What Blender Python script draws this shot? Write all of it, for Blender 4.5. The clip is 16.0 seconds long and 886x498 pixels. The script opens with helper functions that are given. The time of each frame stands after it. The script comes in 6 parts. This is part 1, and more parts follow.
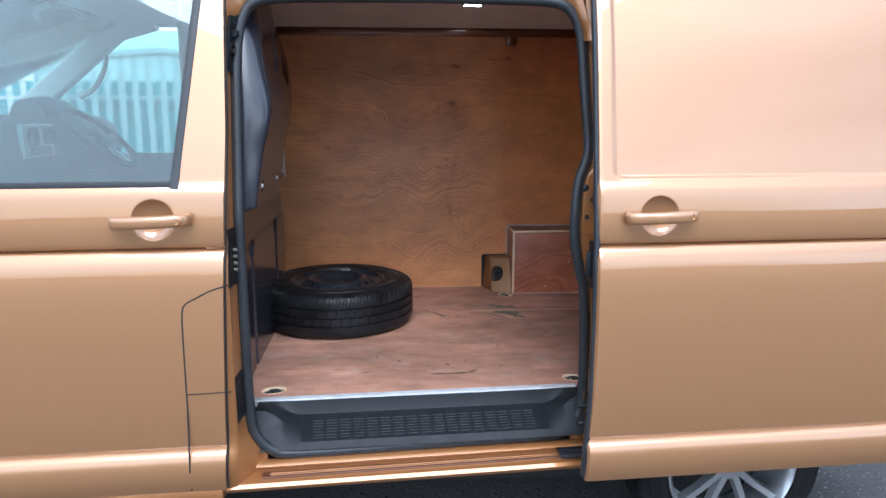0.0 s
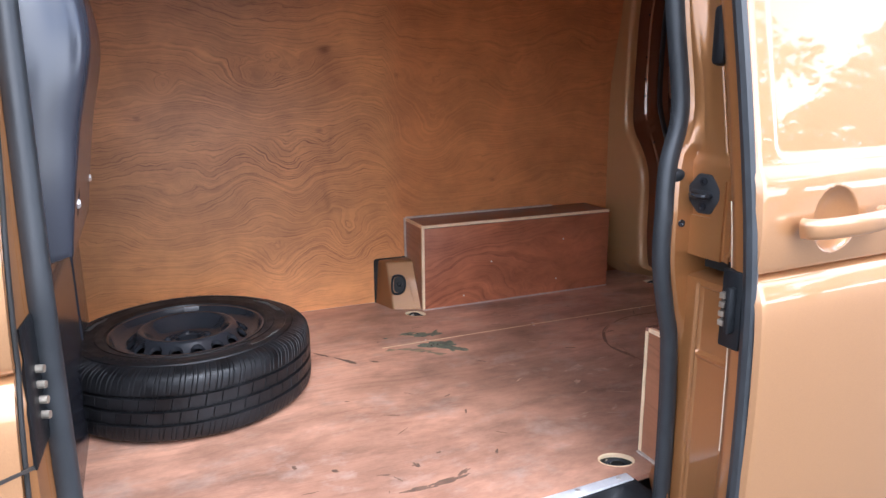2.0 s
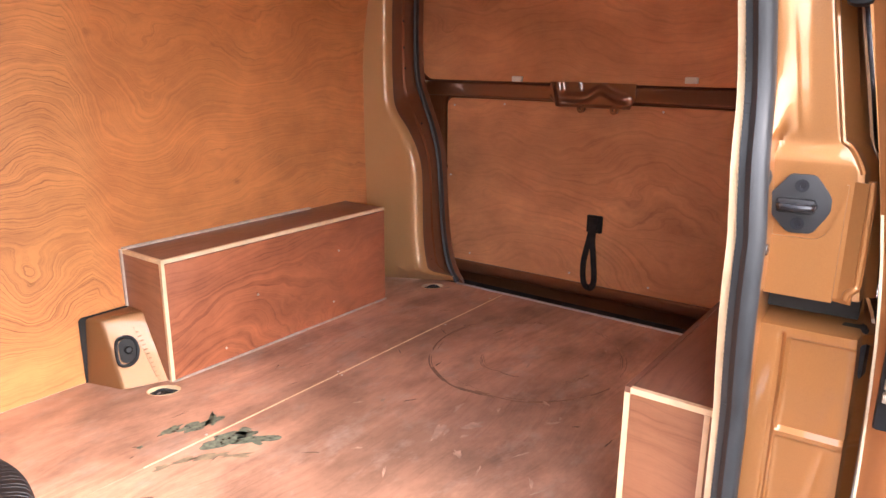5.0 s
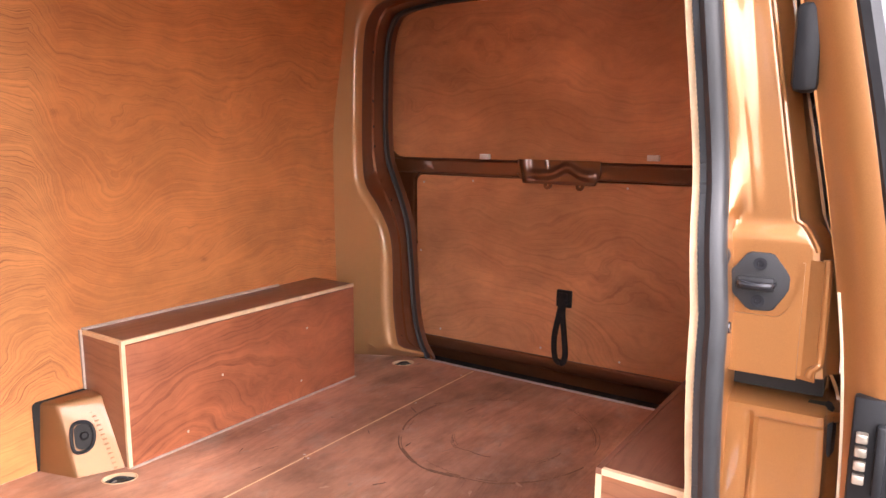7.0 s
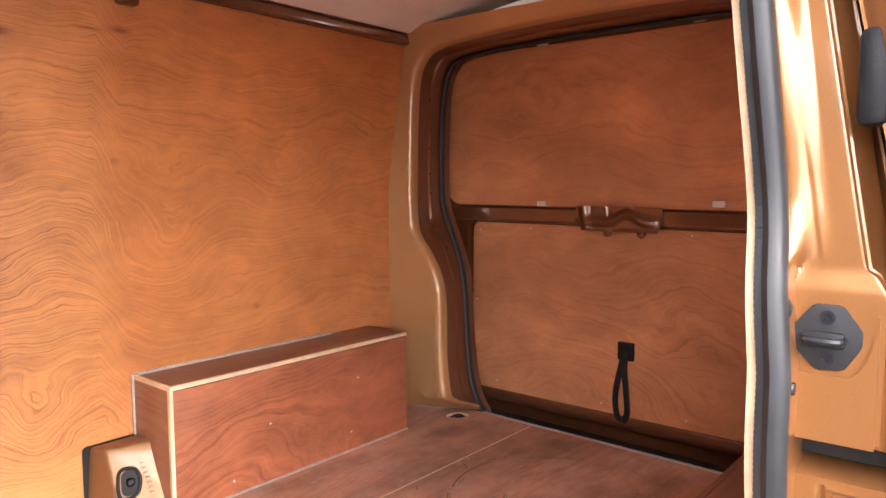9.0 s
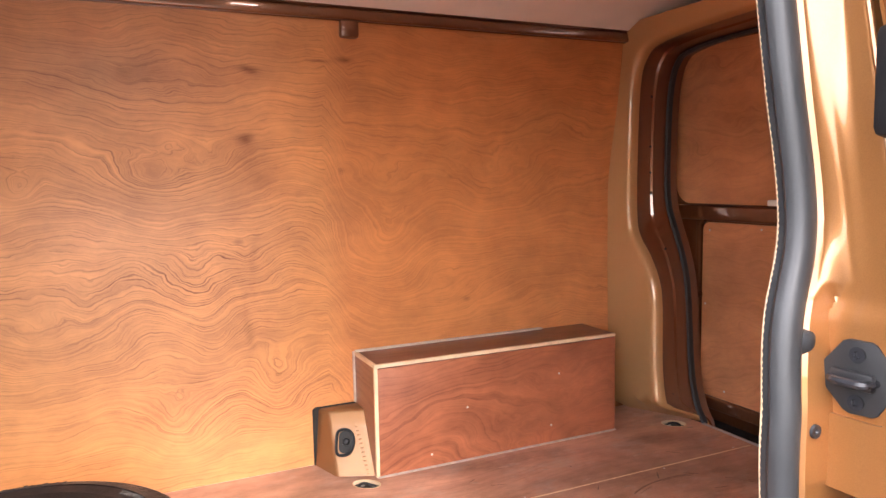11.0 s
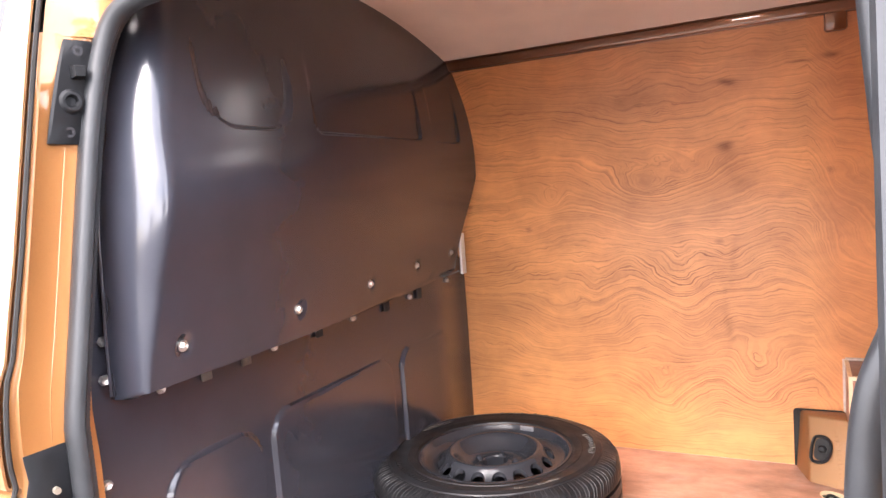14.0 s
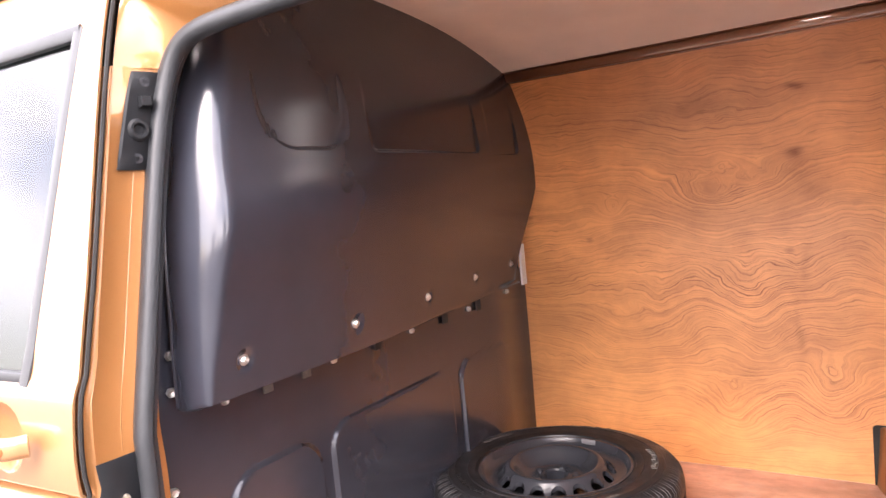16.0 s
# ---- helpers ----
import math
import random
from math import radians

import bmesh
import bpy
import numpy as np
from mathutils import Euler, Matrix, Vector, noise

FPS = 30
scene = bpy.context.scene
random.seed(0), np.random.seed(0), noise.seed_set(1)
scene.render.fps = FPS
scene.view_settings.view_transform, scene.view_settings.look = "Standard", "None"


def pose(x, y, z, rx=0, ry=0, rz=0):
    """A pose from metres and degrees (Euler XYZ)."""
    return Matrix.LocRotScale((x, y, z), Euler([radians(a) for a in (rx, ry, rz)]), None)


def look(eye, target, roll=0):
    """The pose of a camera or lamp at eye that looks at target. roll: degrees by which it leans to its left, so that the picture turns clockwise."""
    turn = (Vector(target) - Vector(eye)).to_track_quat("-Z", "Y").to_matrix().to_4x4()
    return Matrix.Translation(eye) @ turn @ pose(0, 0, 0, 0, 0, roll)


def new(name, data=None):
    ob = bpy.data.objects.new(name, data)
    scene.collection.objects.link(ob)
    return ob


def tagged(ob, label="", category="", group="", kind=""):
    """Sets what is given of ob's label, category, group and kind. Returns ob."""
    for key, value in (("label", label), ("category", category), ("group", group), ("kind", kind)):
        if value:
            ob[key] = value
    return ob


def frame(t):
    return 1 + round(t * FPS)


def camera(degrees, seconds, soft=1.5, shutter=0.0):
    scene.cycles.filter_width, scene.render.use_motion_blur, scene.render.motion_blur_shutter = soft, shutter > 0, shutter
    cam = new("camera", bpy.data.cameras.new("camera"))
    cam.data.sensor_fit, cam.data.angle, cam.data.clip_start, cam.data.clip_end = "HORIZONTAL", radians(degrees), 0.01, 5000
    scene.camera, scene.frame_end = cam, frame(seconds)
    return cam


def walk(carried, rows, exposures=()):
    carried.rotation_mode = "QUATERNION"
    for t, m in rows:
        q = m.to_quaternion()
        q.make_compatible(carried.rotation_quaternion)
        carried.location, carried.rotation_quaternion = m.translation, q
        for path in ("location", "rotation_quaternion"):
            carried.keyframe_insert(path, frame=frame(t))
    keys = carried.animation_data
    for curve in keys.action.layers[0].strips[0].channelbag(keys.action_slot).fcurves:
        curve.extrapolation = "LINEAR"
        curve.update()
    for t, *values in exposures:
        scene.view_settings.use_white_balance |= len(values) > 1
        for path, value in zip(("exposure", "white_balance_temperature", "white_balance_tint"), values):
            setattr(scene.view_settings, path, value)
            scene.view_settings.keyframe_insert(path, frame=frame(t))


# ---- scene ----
cam = camera(64.1, 16.0)
PATH = [
    (0, (0.482, -2.08, 0.91), (0.64, -0.121, 0.54), 0.0),
    (0.5, (0.368, -1.791, 0.902), (0.667, 0.148, 0.513), 0.1),
    (1, (0.234, -1.535, 0.894), (0.689, 0.369, 0.484), 0.0),
    (1.5, (0.209, -1.246, 0.865), (0.823, 0.607, 0.431), -0.1),
    (2, (0.182, -0.96, 0.866), (0.946, 0.829, 0.399), -0.4),
    (2.5, (0.136, -0.703, 0.865), (1.068, 0.995, 0.37), -0.5),
    (3, (0.169, -0.474, 0.838), (1.24, 1.131, 0.314), -0.8),
    (3.5, (0.186, -0.268, 0.831), (1.457, 1.179, 0.289), -0.1),
    (4, (0.167, -0.143, 0.828), (1.608, 1.127, 0.269), 0.3),
    (4.2, (0.17, -0.124, 0.827), (1.65, 1.097, 0.26), 0.3),
    (6.3, (0.193, -0.12, 0.833), (1.805, 0.989, 0.418), 0.2),
    (6.5, (0.195, -0.122, 0.834), (1.813, 0.988, 0.447), 0.3),
    (7, (0.196, -0.127, 0.836), (1.826, 0.985, 0.515), 0.4),
    (7.5, (0.196, -0.13, 0.834), (1.831, 0.991, 0.571), 0.4),
    (8, (0.201, -0.127, 0.834), (1.826, 1.019, 0.614), 0.4),
    (8.2, (0.21, -0.126, 0.833), (1.824, 1.038, 0.626), 0.4),
    (10.3, (0.377, -0.288, 0.822), (1.548, 1.32, 0.622), -0.8),
    (10.5, (0.394, -0.335, 0.839), (1.476, 1.334, 0.637), -0.9),
    (11, (0.486, -0.402, 0.858), (1.324, 1.402, 0.655), -1.0),
    (11.5, (0.6, -0.462, 0.865), (1.137, 1.454, 0.66), -1.5),
    (12, (0.658, -0.502, 0.912), (0.909, 1.464, 0.65), -2.4),
    (12.5, (0.699, -0.59, 0.947), (0.651, 1.392, 0.685), -3.3),
    (13, (0.789, -0.659, 0.961), (0.404, 1.29, 0.735), -3.2),
    (13.5, (0.944, -0.67, 0.946), (0.242, 1.192, 0.747), -3.3),
    (14, (1.024, -0.663, 0.936), (0.121, 1.111, 0.744), -4.5),
    (14.5, (1.046, -0.664, 0.942), (0.054, 1.064, 0.772), -5.2),
    (15, (1.058, -0.671, 0.948), (0.019, 1.033, 0.82), -5.5),
    (15.5, (1.058, -0.665, 0.96), (-0.001, 1.027, 0.841), -5.5),
    (16, (1.057, -0.656, 0.951), (-0.014, 1.025, 0.794), -5.5),
]
walk(cam, [(t, look(e, g, r)) for t, e, g, r in PATH], [(0, 0.85, 5200, 9), (0.8, 1.05, 5250, 11), (1.5, 1.35, 5400, 15), (2.0, 1.75, 5450, 13), (2.5, 2.5, 5500, 11), (3.0, 2.75, 5700, 12), (4.2, 3.05, 6150, 16), (7, 3.17, 6700, 24), (8, 3.22, 6600, 21), (10.5, 3.05, 6550, 18), (11.5, 3.05, 6550, 18), (12.2, 3.22, 6450, 16), (13, 3.55, 6000, 11), (13.5, 3.35, 6200, 14), (14.5, 3.0, 6600, 22), (16, 2.9, 6700, 23)])

# ---- sky and sun ----
SUN_ELEV, SUN_TURN = radians(48), radians(186)
world = bpy.data.worlds.new("overcast_sky")
scene.world = world
world.use_nodes = True
wn, wl = world.node_tree.nodes, world.node_tree.links
wn.clear()
w_out, w_bg, w_sky = wn.new("ShaderNodeOutputWorld"), wn.new("ShaderNodeBackground"), wn.new("ShaderNodeTexSky")
w_sky.sky_type, w_sky.sun_disc = "NISHITA", False
w_sky.sun_elevation, w_sky.sun_rotation = SUN_ELEV, SUN_TURN
w_sky.air_density, w_sky.dust_density = 1.0, 2.0
w_tc, w_map, w_cl = wn.new("ShaderNodeTexCoord"), wn.new("ShaderNodeMapping"), wn.new("ShaderNodeTexNoise")
w_map.inputs["Scale"].default_value = (1.0, 1.0, 2.6)
w_cl.inputs["Scale"].default_value, w_cl.inputs["Detail"].default_value = 1.7, 6.0
w_ramp, w_mix = wn.new("ShaderNodeValToRGB"), wn.new("ShaderNodeMixRGB")
w_ramp.color_ramp.elements[0].position, w_ramp.color_ramp.elements[1].position = 0.34, 0.58
w_mix.inputs[2].default_value = (11.0, 10.9, 10.8, 1)
wl.new(w_tc.outputs["Generated"], w_map.inputs[0])
wl.new(w_map.outputs[0], w_cl.inputs["Vector"])
wl.new(w_cl.outputs[0], w_ramp.inputs[0])
wl.new(w_ramp.outputs[0], w_mix.inputs[0])
wl.new(w_sky.outputs[0], w_mix.inputs[1])
wl.new(w_mix.outputs[0], w_bg.inputs[0])
w_bg.inputs[1].default_value = 0.15
wl.new(w_bg.outputs[0], w_out.inputs[0])

sun = new("sun", bpy.data.lights.new("sun", "SUN"))
sun.data.energy, sun.data.angle, sun.data.color = 1.7, radians(42), (1.0, 0.96, 0.9)
sun.matrix_world = look((0.10 * math.cos(SUN_ELEV), -math.cos(SUN_ELEV), math.sin(SUN_ELEV)), (0, 0, 0))


# ---- materials ----
def material(name, color, rough=0.5, metal=0.0, coat=0.0, noise_scale=0.0, vary=0.0, bump=0.0, bump_scale=200.0, spec=0.5, stretch=(1, 1, 1)):
    """A plain surface with mottling at one scale and fine relief at another."""
    m = bpy.data.materials.new(name)
    m.use_nodes = True
    n, l = m.node_tree.nodes, m.node_tree.links
    b = n["Principled BSDF"]
    b.inputs["Base Color"].default_value = (*color, 1)
    b.inputs["Roughness"].default_value, b.inputs["Metallic"].default_value = rough, metal
    b.inputs["Coat Weight"].default_value, b.inputs["Coat Roughness"].default_value = coat, 0.04
    b.inputs["Specular IOR Level"].default_value = spec
    tc, mp = n.new("ShaderNodeTexCoord"), n.new("ShaderNodeMapping")
    mp.inputs["Scale"].default_value = stretch
    l.new(tc.outputs["Object"], mp.inputs[0])
    if vary:
        t = n.new("ShaderNodeTexNoise")
        t.inputs["Scale"].default_value, t.inputs["Detail"].default_value = noise_scale, 5
        l.new(mp.outputs[0], t.inputs["Vector"])
        r = n.new("ShaderNodeMapRange")
        r.inputs[1].default_value, r.inputs[2].default_value = 0.3, 0.7
        r.inputs[3].default_value, r.inputs[4].default_value = 1 - vary, 1 + vary
        l.new(t.outputs[0], r.inputs[0])
        mx = n.new("ShaderNodeVectorMath")
        mx.operation = "SCALE"
        mx.inputs[0].default_value = color
        l.new(r.outputs[0], mx.inputs["Scale"])
        l.new(mx.outputs[0], b.inputs["Base Color"])
        rr = n.new("ShaderNodeMath")
        rr.operation, rr.inputs[1].default_value = "MULTIPLY", rough
        l.new(r.outputs[0], rr.inputs[0])
        l.new(rr.outputs[0], b.inputs["Roughness"])
    if bump:
        t2, bp = n.new("ShaderNodeTexNoise"), n.new("ShaderNodeBump")
        t2.inputs["Scale"].default_value, t2.inputs["Detail"].default_value = bump_scale, 3
        bp.inputs["Strength"].default_value, bp.inputs["Distance"].default_value = bump, 0.002
        l.new(mp.outputs[0], t2.inputs["Vector"])
        l.new(t2.outputs[0], bp.inputs["Height"])
        l.new(bp.outputs[0], b.inputs["Normal"])
    return m


def veneer(name, light, dark, along=0, across=2, swirl=0.16, lines=62.0, rough=0.42, shift=0.0, stain=0.22, coat=0.0, contrast=1.0, knot=0.5, dust=0.0):
    """Rotary-cut plywood: wandering growth lines, small knots, pores along the grain and broad stains."""
    m = bpy.data.materials.new(name)
    m.use_nodes = True
    n, l = m.node_tree.nodes, m.node_tree.links
    b = n["Principled BSDF"]

    def math_node(op, a, c=None):
        q = n.new("ShaderNodeMath")
        q.operation = op
        for i, v in enumerate((a, c)):
            if v is None:
                continue
            if isinstance(v, (int, float)):
                q.inputs[i].default_value = v
            else:
                l.new(v, q.inputs[i])
        return q.outputs[0]

    def noise_node(scale_along, scale_across, detail, seed, rough_=0.5):
        mp, t = n.new("ShaderNodeMapping"), n.new("ShaderNodeTexNoise")
        s = [2.0, 2.0, 2.0]
        s[along], s[across] = scale_along, scale_across
        mp.inputs["Scale"].default_value = s
        mp.inputs["Location"].default_value = (seed + shift, seed * 0.7 + shift, seed * 1.3)
        l.new(tc.outputs["Object"], mp.inputs[0])
        t.inputs["Scale"].default_value, t.inputs["Detail"].default_value, t.inputs["Roughness"].default_value = 1.0, detail, rough_
        l.new(mp.outputs[0], t.inputs["Vector"])
        return t.outputs[0]

    def span(v, a, b, c, d):
        q = n.new("ShaderNodeMapRange")
        for k, w in enumerate((a, b, c, d)):
            q.inputs[k + 1].default_value = w
        l.new(v, q.inputs[0])
        return q.outputs[0]

    tc, sep = n.new("ShaderNodeTexCoord"), n.new("ShaderNodeSeparateXYZ")
    l.new(tc.outputs["Object"], sep.inputs[0])
    h = math_node("ADD", sep.outputs[across], math_node("MULTIPLY", noise_node(0.95, 1.7, 2, 3.1), swirl * 3.3))
    h = math_node("ADD", h, math_node("MULTIPLY", noise_node(3.4, 5.2, 3, 7.7), swirl * 0.58))
    h = math_node("ADD", h, math_node("MULTIPLY", noise_node(22.0, 40.0, 3, 1.7), swirl * 0.035))
    rings = n.new("ShaderNodeTexNoise")
    rings.noise_dimensions = "1D"
    rings.inputs["Scale"].default_value, rings.inputs["Detail"].default_value, rings.inputs["Roughness"].default_value = 1.0, 4, 0.68
    l.new(math_node("MULTIPLY", h, lines), rings.inputs["W"])
    # fibres follow the growth lines
    comb, fib = n.new("ShaderNodeCombineXYZ"), n.new("ShaderNodeTexNoise")
    l.new(math_node("MULTIPLY", sep.outputs[along], 14.0), comb.inputs[0])
    l.new(math_node("MULTIPLY", h, 420.0), comb.inputs[1])
    fib.inputs["Scale"].default_value, fib.inputs["Detail"].default_value = 1.0, 3
    l.new(comb.outputs[0], fib.inputs["Vector"])
    figure = span(noise_node(1.2, 2.2, 2, 15.5), 0.38, 0.60, 0.28, 1.0)
    fine_ = math_node("MULTIPLY", span(rings.outputs[0], 0.36, 0.50, 0.55, 0.0), span(fib.outputs[0], 0.36, 0.62, 1.0, 0.35))
    thin = math_node("MULTIPLY", math_node("ADD", fine_, span(rings.outputs[0], 0.28, 0.72, 0.62, 0.0)), figure)
    blotch = span(noise_node(5.0, 9.0, 7, 19.1, 0.7), 0.34, 0.66, 0.0, 1.0)
    f = math_node("ADD", math_node("MULTIPLY", thin, 0.54 * contrast), math_node("MULTIPLY", blotch, 0.38))
    f = math_node("ADD", f, math_node("MULTIPLY", span(fib.outputs[0], 0.35, 0.6, 1.0, 0.0), 0.09))
    ramp = n.new("ShaderNodeValToRGB")
    ramp.color_ramp.elements[0].position, ramp.color_ramp.elements[1].position = 0.08, 0.95
    ramp.color_ramp.elements[0].color, ramp.color_ramp.elements[1].color = (*light, 1), (*dark, 1)
    l.new(f, ramp.inputs[0])
    broad = span(noise_node(1.6, 2.4, 4, 11.3), 0.3, 0.7, 1 - stain, 1 + stain * 0.7)
    # knots
    vm, vor = n.new("ShaderNodeMapping"), n.new("ShaderNodeTexVoronoi")
    ks = [1.0, 1.0, 1.0]
    ks[along], ks[across] = 5.2, 9.0
    vm.inputs["Scale"].default_value, vm.inputs["Location"].default_value = ks, (shift + 0.3, shift, shift * 2)
    l.new(tc.outputs["Object"], vm.inputs[0])
    vor.inputs["Scale"].default_value = 1.0
    l.new(vm.outputs[0], vor.inputs["Vector"])
    knots = span(math_node("ADD", vor.outputs["Distance"], math_node("MULTIPLY", rings.outputs[0], 0.12)), 0.05, 0.14, knot, 1.0)
    f2 = math_node("MULTIPLY", broad, knots)
    sc = n.new("ShaderNodeVectorMath")
    sc.operation = "SCALE"
    l.new(ramp.outputs[0], sc.inputs[0])
    l.new(f2, sc.inputs["Scale"])
    out = sc.outputs[0]
    if dust:
        mixer = n.new("ShaderNodeMixRGB")
        mixer.inputs[2].default_value = (0.50, 0.40, 0.34, 1)
        l.new(span(noise_node(6.5, 9.0, 8, 23.7, 0.72), 0.52, 0.74, 0.0, dust), mixer.inputs[0])
        l.new(out, mixer.inputs[1])
        smear = n.new("ShaderNodeVectorMath")
        smear.operation = "SCALE"
        l.new(mixer.outputs[0], smear.inputs[0])
        l.new(span(noise_node(4.0, 7.5, 7, 31.1, 0.7), 0.32, 0.56, 0.58, 1.05), smear.inputs["Scale"])
        out = smear.outputs[0]
    l.new(out, b.inputs["Base Color"])
    l.new(math_node("ADD", math_node("MULTIPLY", f, 0.12), rough - 0.05), b.inputs["Roughness"])
    b.inputs["Coat Weight"].default_value, b.inputs["Coat Roughness"].default_value = coat, 0.25
    bp = n.new("ShaderNodeBump")
    bp.inputs["Strength"].default_value, bp.inputs["Distance"].default_value = 0.2, 0.001
    l.new(f, bp.inputs["Height"])
    l.new(bp.outputs[0], b.inputs["Normal"])
    return m


def figured_veneer(name, light, dark, hills, folds, seam, rough=0.42, lines=76.0):
    """A rotary-cut sheet: growth lines are the contours of a rolling surface, with hills where the grain closes into rings."""
    m = bpy.data.materials.new(name)
    m.use_nodes = True
    n, l = m.node_tree.nodes, m.node_tree.links
    b = n["Principled BSDF"]

    def calc(op, *args):
        q = n.new("ShaderNodeMath")
        q.operation = op
        for i, v in enumerate(args):
            if isinstance(v, (int, float)):
                q.inputs[i].default_value = v
            else:
                l.new(v, q.inputs[i])
        return q.outputs[0]

    def span(v, a, b_, c, d):
        q = n.new("ShaderNodeMapRange")
        for k, w in enumerate((a, b_, c, d)):
            q.inputs[k + 1].default_value = w
        l.new(v, q.inputs[0])
        return q.outputs[0]

    def cloud(sx, sz, detail, seed, rough_=0.5):
        mp, t = n.new("ShaderNodeMapping"), n.new("ShaderNodeTexNoise")
        mp.inputs["Scale"].default_value = (sx, 1.0, sz)
        mp.inputs["Location"].default_value = (seed, seed * 0.7, seed * 1.3)
        l.new(tc.outputs["Object"], mp.inputs[0])
        t.inputs["Scale"].default_value, t.inputs["Detail"].default_value, t.inputs["Roughness"].default_value = 1.0, detail, rough_
        l.new(mp.outputs[0], t.inputs["Vector"])
        return t.outputs[0]

    tc, sep = n.new("ShaderNodeTexCoord"), n.new("ShaderNodeSeparateXYZ")
    l.new(tc.outputs["Object"], sep.inputs[0])
    X, Z = sep.outputs[0], sep.outputs[2]
    wx = calc("ADD", X, calc("MULTIPLY", calc("SUBTRACT", cloud(4.0, 6.0, 3, 41.0), 0.5), 0.12))
    wz = calc("ADD", Z, calc("MULTIPLY", calc("SUBTRACT", cloud(4.0, 6.0, 3, 57.0), 0.5), 0.09))
    h = calc("ADD", Z, calc("MULTIPLY", cloud(1.1, 1.6, 2, 3.1), 0.30))
    h = calc("ADD", h, calc("MULTIPLY", cloud(4.0, 5.0, 3, 7.7, 0.5), 0.105))
    h = calc("ADD", h, calc("MULTIPLY", cloud(24.0, 34.0, 3, 1.7), 0.012))
    for cx, cz, ra, rb, amp in hills:
        u = calc("DIVIDE", calc("SUBTRACT", wx, cx), ra)
        v = calc("DIVIDE", calc("SUBTRACT", wz, cz), rb)
        g = calc("EXPONENT", calc("MULTIPLY", calc("ADD", calc("MULTIPLY", u, u), calc("MULTIPLY", v, v)), -1.0))
        h = calc("ADD", h, calc("MULTIPLY", g, amp))
    def patch(cx, cz, ra, rb):
        u = calc("DIVIDE", calc("SUBTRACT", wx, cx), ra)
        v = calc("DIVIDE", calc("SUBTRACT", wz, cz), rb)
        return calc("EXPONENT", calc("MULTIPLY", calc("ADD", calc("MULTIPLY", u, u), calc("MULTIPLY", v, v)), -1.0))

    # rippled grain on the first leaf, and where its lines stand out
    ripple = calc("SINE", calc("ADD", calc("MULTIPLY", wx, 27.0), calc("MULTIPLY", wz, 8.0)))
    h = calc("ADD", h, calc("MULTIPLY", calc("MULTIPLY", ripple, patch(-0.30, 0.55, 0.36, 0.28)), 0.020))
    strong = calc("MAXIMUM", patch(-0.30, 0.58, 0.40, 0.24), calc("MAXIMUM", patch(-0.42, 0.86, 0.30, 0.13), patch(-0.20, 0.24, 0.40, 0.13)))
    # the second leaf of veneer, past the seam, runs a different figure
    past = span(calc("ADD", X, calc("MULTIPLY", calc("SUBTRACT", cloud(3.0, 14.0, 2, 77.0), 0.5), 0.05)), seam - 0.02, seam + 0.05, 0.0, 1.0)
    h = calc("ADD", h, calc("MULTIPLY", past, 0.09))

    def rings_of(freq, detail, r_):
        t = n.new("ShaderNodeTexNoise")
        t.noise_dimensions = "1D"
        t.inputs["Scale"].default_value, t.inputs["Detail"].default_value, t.inputs["Roughness"].default_value = 1.0, detail, r_
        l.new(calc("MULTIPLY", h, freq), t.inputs["W"])
        return t.outputs[0]

    wide, close = rings_of(lines * 0.9, 4, 0.66), rings_of(lines * 2.6, 3, 0.62)
    comb, fib = n.new("ShaderNodeCombineXYZ"), n.new("ShaderNodeTexNoise")
    l.new(calc("MULTIPLY", X, 11.0), comb.inputs[0])
    l.new(calc("MULTIPLY", h, 460.0), comb.inputs[1])
    fib.inputs["Scale"].default_value, fib.inputs["Detail"].default_value = 1.0, 3
    l.new(comb.outputs[0], fib.inputs["Vector"])
    figure = span(cloud(2.6, 3.6, 3, 15.5), 0.38, 0.58, 0.38, 1.0)
    figure = calc("MULTIPLY", calc("MAXIMUM", calc("MULTIPLY", figure, 0.8), calc("MULTIPLY", strong, 1.25)), span(past, 0.0, 1.0, 1.0, 0.45))
    cut = calc("MULTIPLY", calc("MULTIPLY", span(close, 0.36, 0.50, 1.0, 0.0), span(fib.outputs[0], 0.36, 0.60, 1.0, 0.25)), figure)
    f = calc("ADD", calc("MULTIPLY", cut, 0.62), calc("MULTIPLY", span(wide, 0.30, 0.70, 1.0, 0.0), calc("ADD", calc("MULTIPLY", strong, 0.14), 0.18)))
    f = calc("ADD", f, calc("MULTIPLY", span(cloud(9.0, 13.0, 6, 19.1, 0.65), 0.36, 0.66, 0.0, 1.0), 0.24))
    f = calc("ADD", f, calc("MULTIPLY", span(fib.outputs[0], 0.35, 0.62, 1.0, 0.0), 0.10))
    # dark mineral streaks
    for cx, cz, ra, rb, amp in folds:
        u = calc("DIVIDE", calc("SUBTRACT", wx, cx), ra)
        v = calc("DIVIDE", calc("SUBTRACT", wz, cz), rb)
        g = calc("EXPONENT", calc("MULTIPLY", calc("ADD", calc("MULTIPLY", u, u), calc("MULTIPLY", v, v)), -1.0))
        f = calc("ADD", f, calc("MULTIPLY", g, amp))
    # small knots with a tail along the grain
    vm, vor = n.new("ShaderNodeMapping"), n.new("ShaderNodeTexVoronoi")
    vm.inputs["Scale"].default_value, vm.inputs["Location"].default_value = (6.5, 1.0, 9.5), (0.3, 0.1, 0.2)
    l.new(tc.outputs["Object"], vm.inputs[0])
    vor.inputs["Scale"].default_value = 1.0
    l.new(vm.outputs[0], vor.inputs["Vector"])
